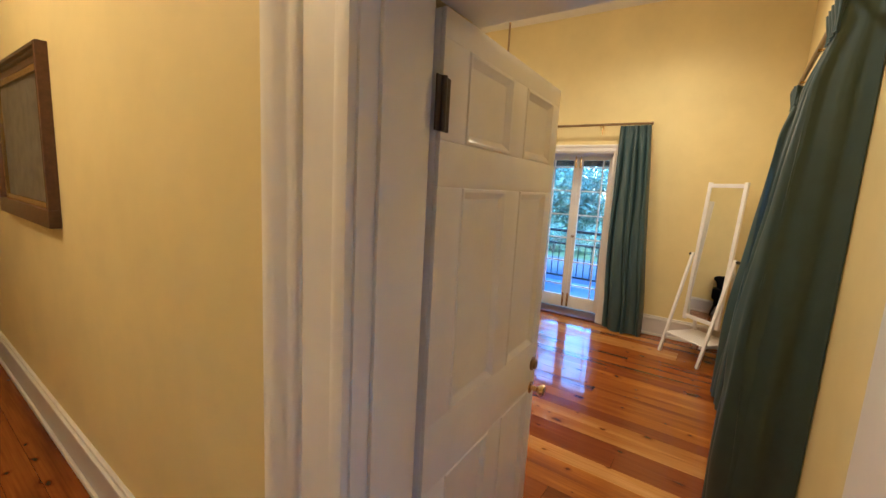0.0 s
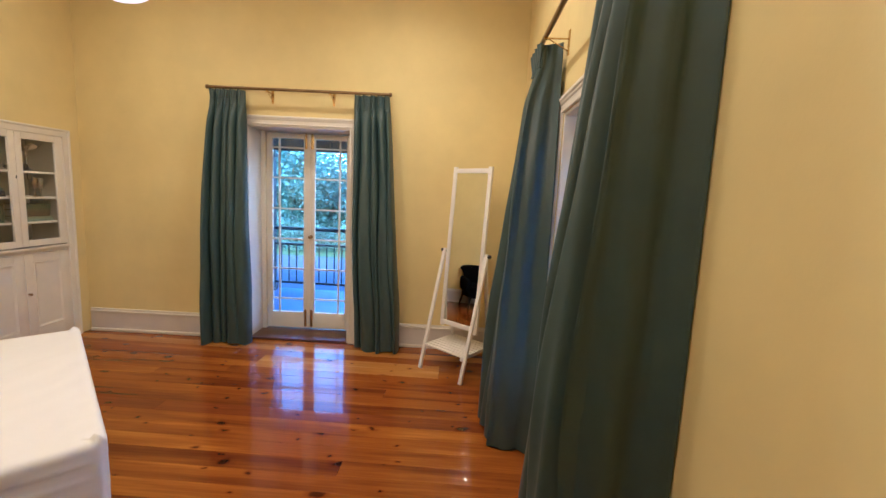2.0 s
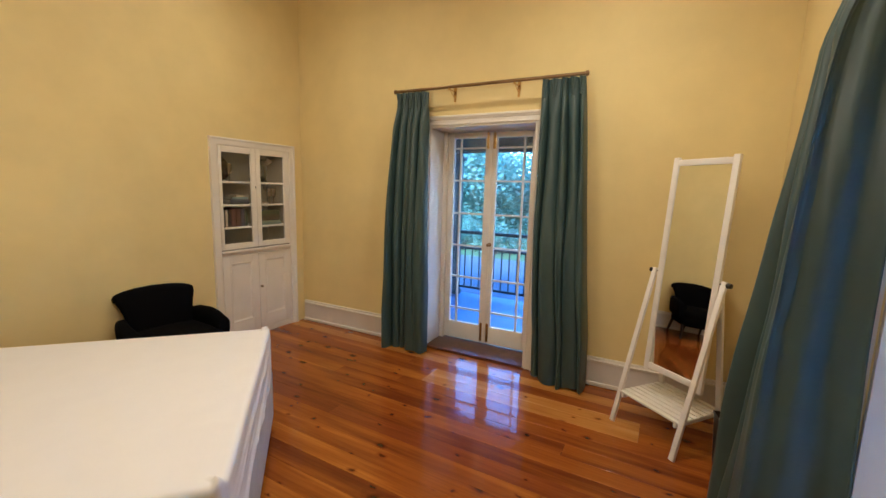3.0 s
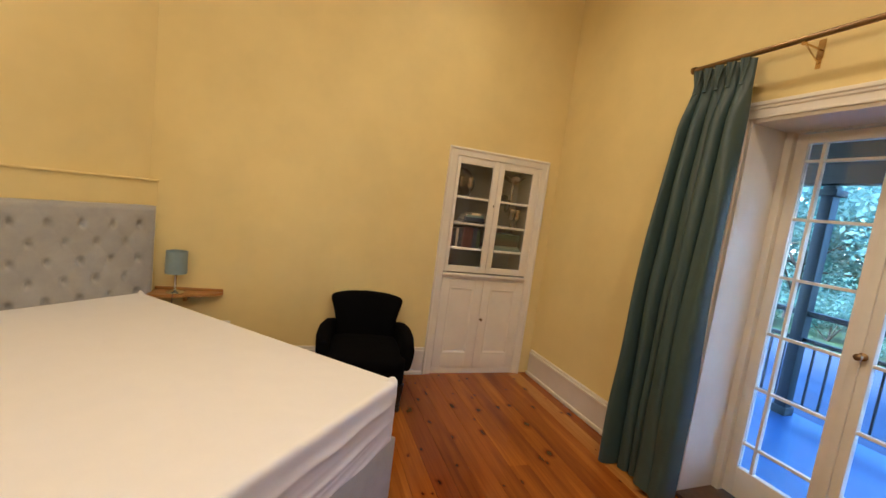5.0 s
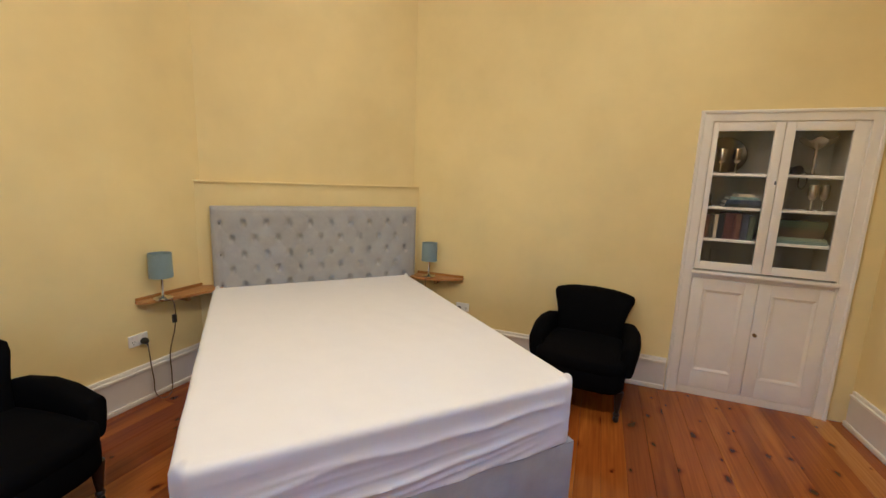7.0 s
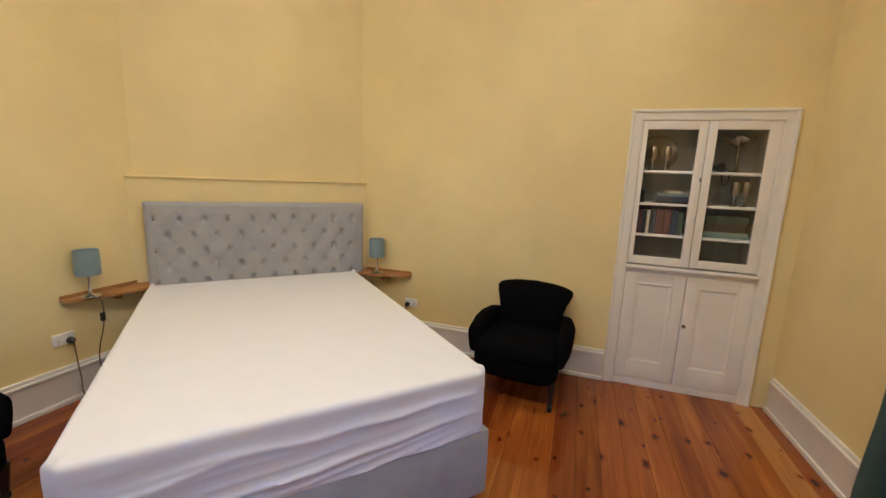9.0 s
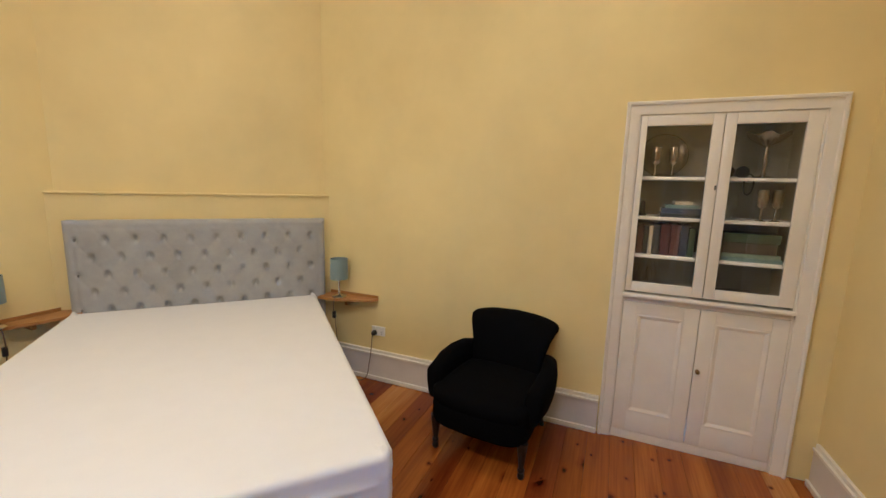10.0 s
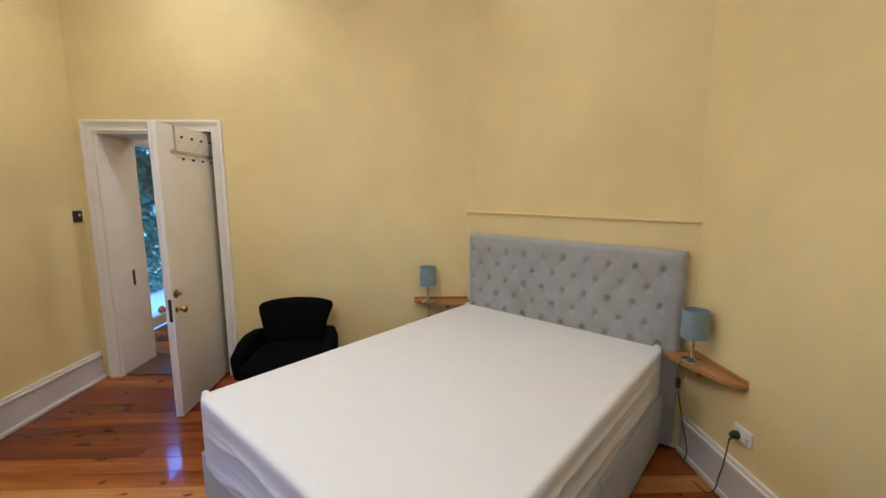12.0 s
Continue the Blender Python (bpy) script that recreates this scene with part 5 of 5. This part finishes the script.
def leaf_cloud(bm, rnd, centre, radius, count, size):
    for _ in range(count):
        d = Vector((rnd.gauss(0, 1), rnd.gauss(0, 1), rnd.gauss(0, 0.8)))
        d = d.normalized() * radius * rnd.uniform(0.35, 1.0) ** 0.6
        c = Vector(centre) + d
        a, b = Vector((rnd.gauss(0, 1), rnd.gauss(0, 1), rnd.gauss(0, 0.6))).normalized(), Vector((rnd.gauss(0, 1), rnd.gauss(0, 1), rnd.gauss(0, 1))).normalized()
        b = a.cross(b).normalized()
        s = size * rnd.uniform(0.6, 1.3)
        v = [bm.verts.new(c + a * s), bm.verts.new(c + b * s * 0.45), bm.verts.new(c - a * s), bm.verts.new(c - b * s * 0.45)]
        bm.faces.new(v)


def tree(x, y, h, spread, seed, label, base=-0.75, size=0.10, leaves=22000, low=0.3, leaf=None):
    rnd = random.Random(seed)
    t = thing("tree", label, "tree", pose(x, y, base), "garden trees")
    bm = bmesh.new()
    rod(bm, (0, 0, -0.05), (0.1, 0.05, h * 0.45), 0.035 * h * 0.6, 0.02 * h * 0.6, 10)
    tips = []
    for k in range(11):
        a = k * 2.4 + rnd.random()
        z0 = h * rnd.uniform(low * 0.7, 0.45)
        r = spread * rnd.uniform(0.45, 0.95)
        tip = Vector((r * math.cos(a), r * math.sin(a), h * rnd.uniform(low + 0.1, 0.95)))
        rod(bm, (0.05, 0.02, z0), tip, 0.012 * h * 0.6, 0.004, 6)
        tips.append(tip)
    part("trunk", bm, M_BARK, t)
    bm = bmesh.new()
    for tip in tips:
        for j in range(4):
            leaf_cloud(bm, rnd, tip + Vector((rnd.gauss(0, 0.3), rnd.gauss(0, 0.3), rnd.gauss(0, 0.25))) * spread * 0.5, spread * rnd.uniform(0.22, 0.42), leaves // 44, size)
    part("crown", bm, leaf or M_LEAF, t, smooth=None)
    return t


for x, y, h, sp, sd in ((-9.5, 19, 6.0, 3.4, 1), (-5.2, 21, 4.0, 2.8, 2), (-1.0, 20, 4.4, 2.8, 3), (3.5, 22, 6.5, 3.6, 4), (-13.5, 24, 9, 4.5, 5), (-4.0, 29, 6.4, 4.6, 6), (1.0, 31, 6.0, 4.6, 7), (8.0, 30, 9, 5, 8), (-18, 28, 9, 5, 9)):
    tree(x, y, h, sp, sd, "leafy green garden tree beyond the drive", low=0.18)
# Seed 26 is unseen: added to screen the sash window from the sky.
for x, y, h, sp, sd in ((4.3, -3.6, 5.2, 1.9, 21), (5.6, -1.8, 4.8, 2.0, 22), (6.2, -5.0, 5.5, 2.6, 23), (5.0, -0.2, 4.2, 1.6, 24), (9, -4, 7, 3.2, 25), (4.9, 3.5, 4.6, 1.6, 26), (8.5, 6.5, 6.0, 2.6, 27)):
    tree(x, y, h, sp, sd, "dense dark green shrub tree beside the house, screening the sky", low=0.04, leaves=24000, size=0.085, leaf=M_LEAF_DARK)
for x, y, sd in ((-9, 16.6, 31), (-7.2, 16.9, 32), (-5.6, 16.5, 33), (-3.9, 16.8, 34), (-2.2, 16.5, 35), (-0.4, 16.8, 36), (1.4, 16.5, 37)):
    rnd = random.Random(sd)
    sh = thing("shrub", "low rounded garden shrub at the drive's edge", "shrub", pose(x, y, -0.75), "garden shrubs")
    bm = bmesh.new()
    for k in range(6):
        rod(bm, (0, 0, -0.02), (rnd.gauss(0, 0.35), rnd.gauss(0, 0.35), rnd.uniform(0.4, 0.9)), 0.02, 0.006, 6)
    part("stems", bm, M_BARK, sh)
    bm = bmesh.new()
    for k in range(9):
        leaf_cloud(bm, rnd, (rnd.gauss(0, 0.45), rnd.gauss(0, 0.4), rnd.uniform(0.3, 0.95)), rnd.uniform(0.25, 0.5), 260, 0.055)
    part("leaves", bm, M_LEAF, sh, smooth=None)

# ---- floorboards ----
floor = setting("floor", boxes((W, E, S - 0.0, 6.3, -0.10, -0.022), (-6.8, 0.95, -0.95, S, -0.10, -0.022)), M_DARKWOOD, "polished pine floorboards with dark knots", "floor")
rnd = random.Random(4)
PW = 0.1302
Y0 = 3.093 - 16 * PW


def plank_mesh(length, width, mat):
    g, b = 0.0005, 0.0009
    bm = bmesh.new()
    lo = [bm.verts.new((x, y, -0.022)) for x, y in ((g, g), (length - g, g), (length - g, width - g), (g, width - g))]
    mi = [bm.verts.new((x, y, -b)) for x, y in ((g, g), (length - g, g), (length - g, width - g), (g, width - g))]
    hi = [bm.verts.new((x, y, 0)) for x, y in ((g + b, g + b), (length - g - b, g + b), (length - g - b, width - g - b), (g + b, width - g - b))]
    bm.faces.new(hi)
    for p, q in ((lo, mi), (mi, hi)):
        for k in range(4):
            bm.faces.new((p[k], p[(k + 1) % 4], q[(k + 1) % 4], q[k]))
    return finish(bm, "plank", mat)


PALE_ROWS = ((2.71, 2.83), (3.10, 3.35))
RED_ROWS = ((1.7, 1.9), (2.15, 2.45), (2.84, 3.08), (3.36, 3.48), (4.2, 4.45))
SHORT_ROW = (5.10, 5.30)          # a pale board that stops short of the mirror


def board_tone(yc):
    if any(a < yc < b for a, b in PALE_ROWS):
        return M_FLOOR_PALE
    if any(a < yc < b for a, b in RED_ROWS):
        return M_FLOOR_RED
    if 3.4 < yc < 5.1:
        return M_FLOOR
    return rnd.choice((M_FLOOR, M_FLOOR, M_FLOOR, M_FLOOR, M_FLOOR, M_FLOOR_PALE, M_FLOOR_RED))


y = Y0
while y < 6.22:
    x0 = W if y > S - 0.15 else DOOR0
    x1 = E if y > S - 0.15 else DOOR1
    cuts = [x0, x1]
    if rnd.random() < 0.65 and x1 - x0 > 2:
        cuts.insert(1, x0 + rnd.uniform(0.9, 3.6))
    short = SHORT_ROW[0] < y + PW / 2 < SHORT_ROW[1]
    if short:
        cuts = [x0, -1.75, -0.09, x1]
    for a, b in zip(cuts, cuts[1:]):
        share("plank", plank_mesh(b - a, PW, M_FLOOR_PALE if short and b == -0.09 else board_tone(y + PW / 2)), floor, Matrix.Translation((a, y, rnd.uniform(-0.0006, 0.0))))
    y += PW
y = -0.95
while y < Y0 - 0.005:
    wide = min(PW, Y0 - y)
    cuts = [-6.8, -6.8 + rnd.uniform(1.5, 3.5), -6.8 + rnd.uniform(4.0, 6.5), 0.95]
    for a, b in zip(cuts, cuts[1:]):
        share("plank", plank_mesh(b - a, wide, board_tone(y + PW / 2)), floor, Matrix.Translation((a, y, rnd.uniform(-0.0006, 0.0))))
    y += PW
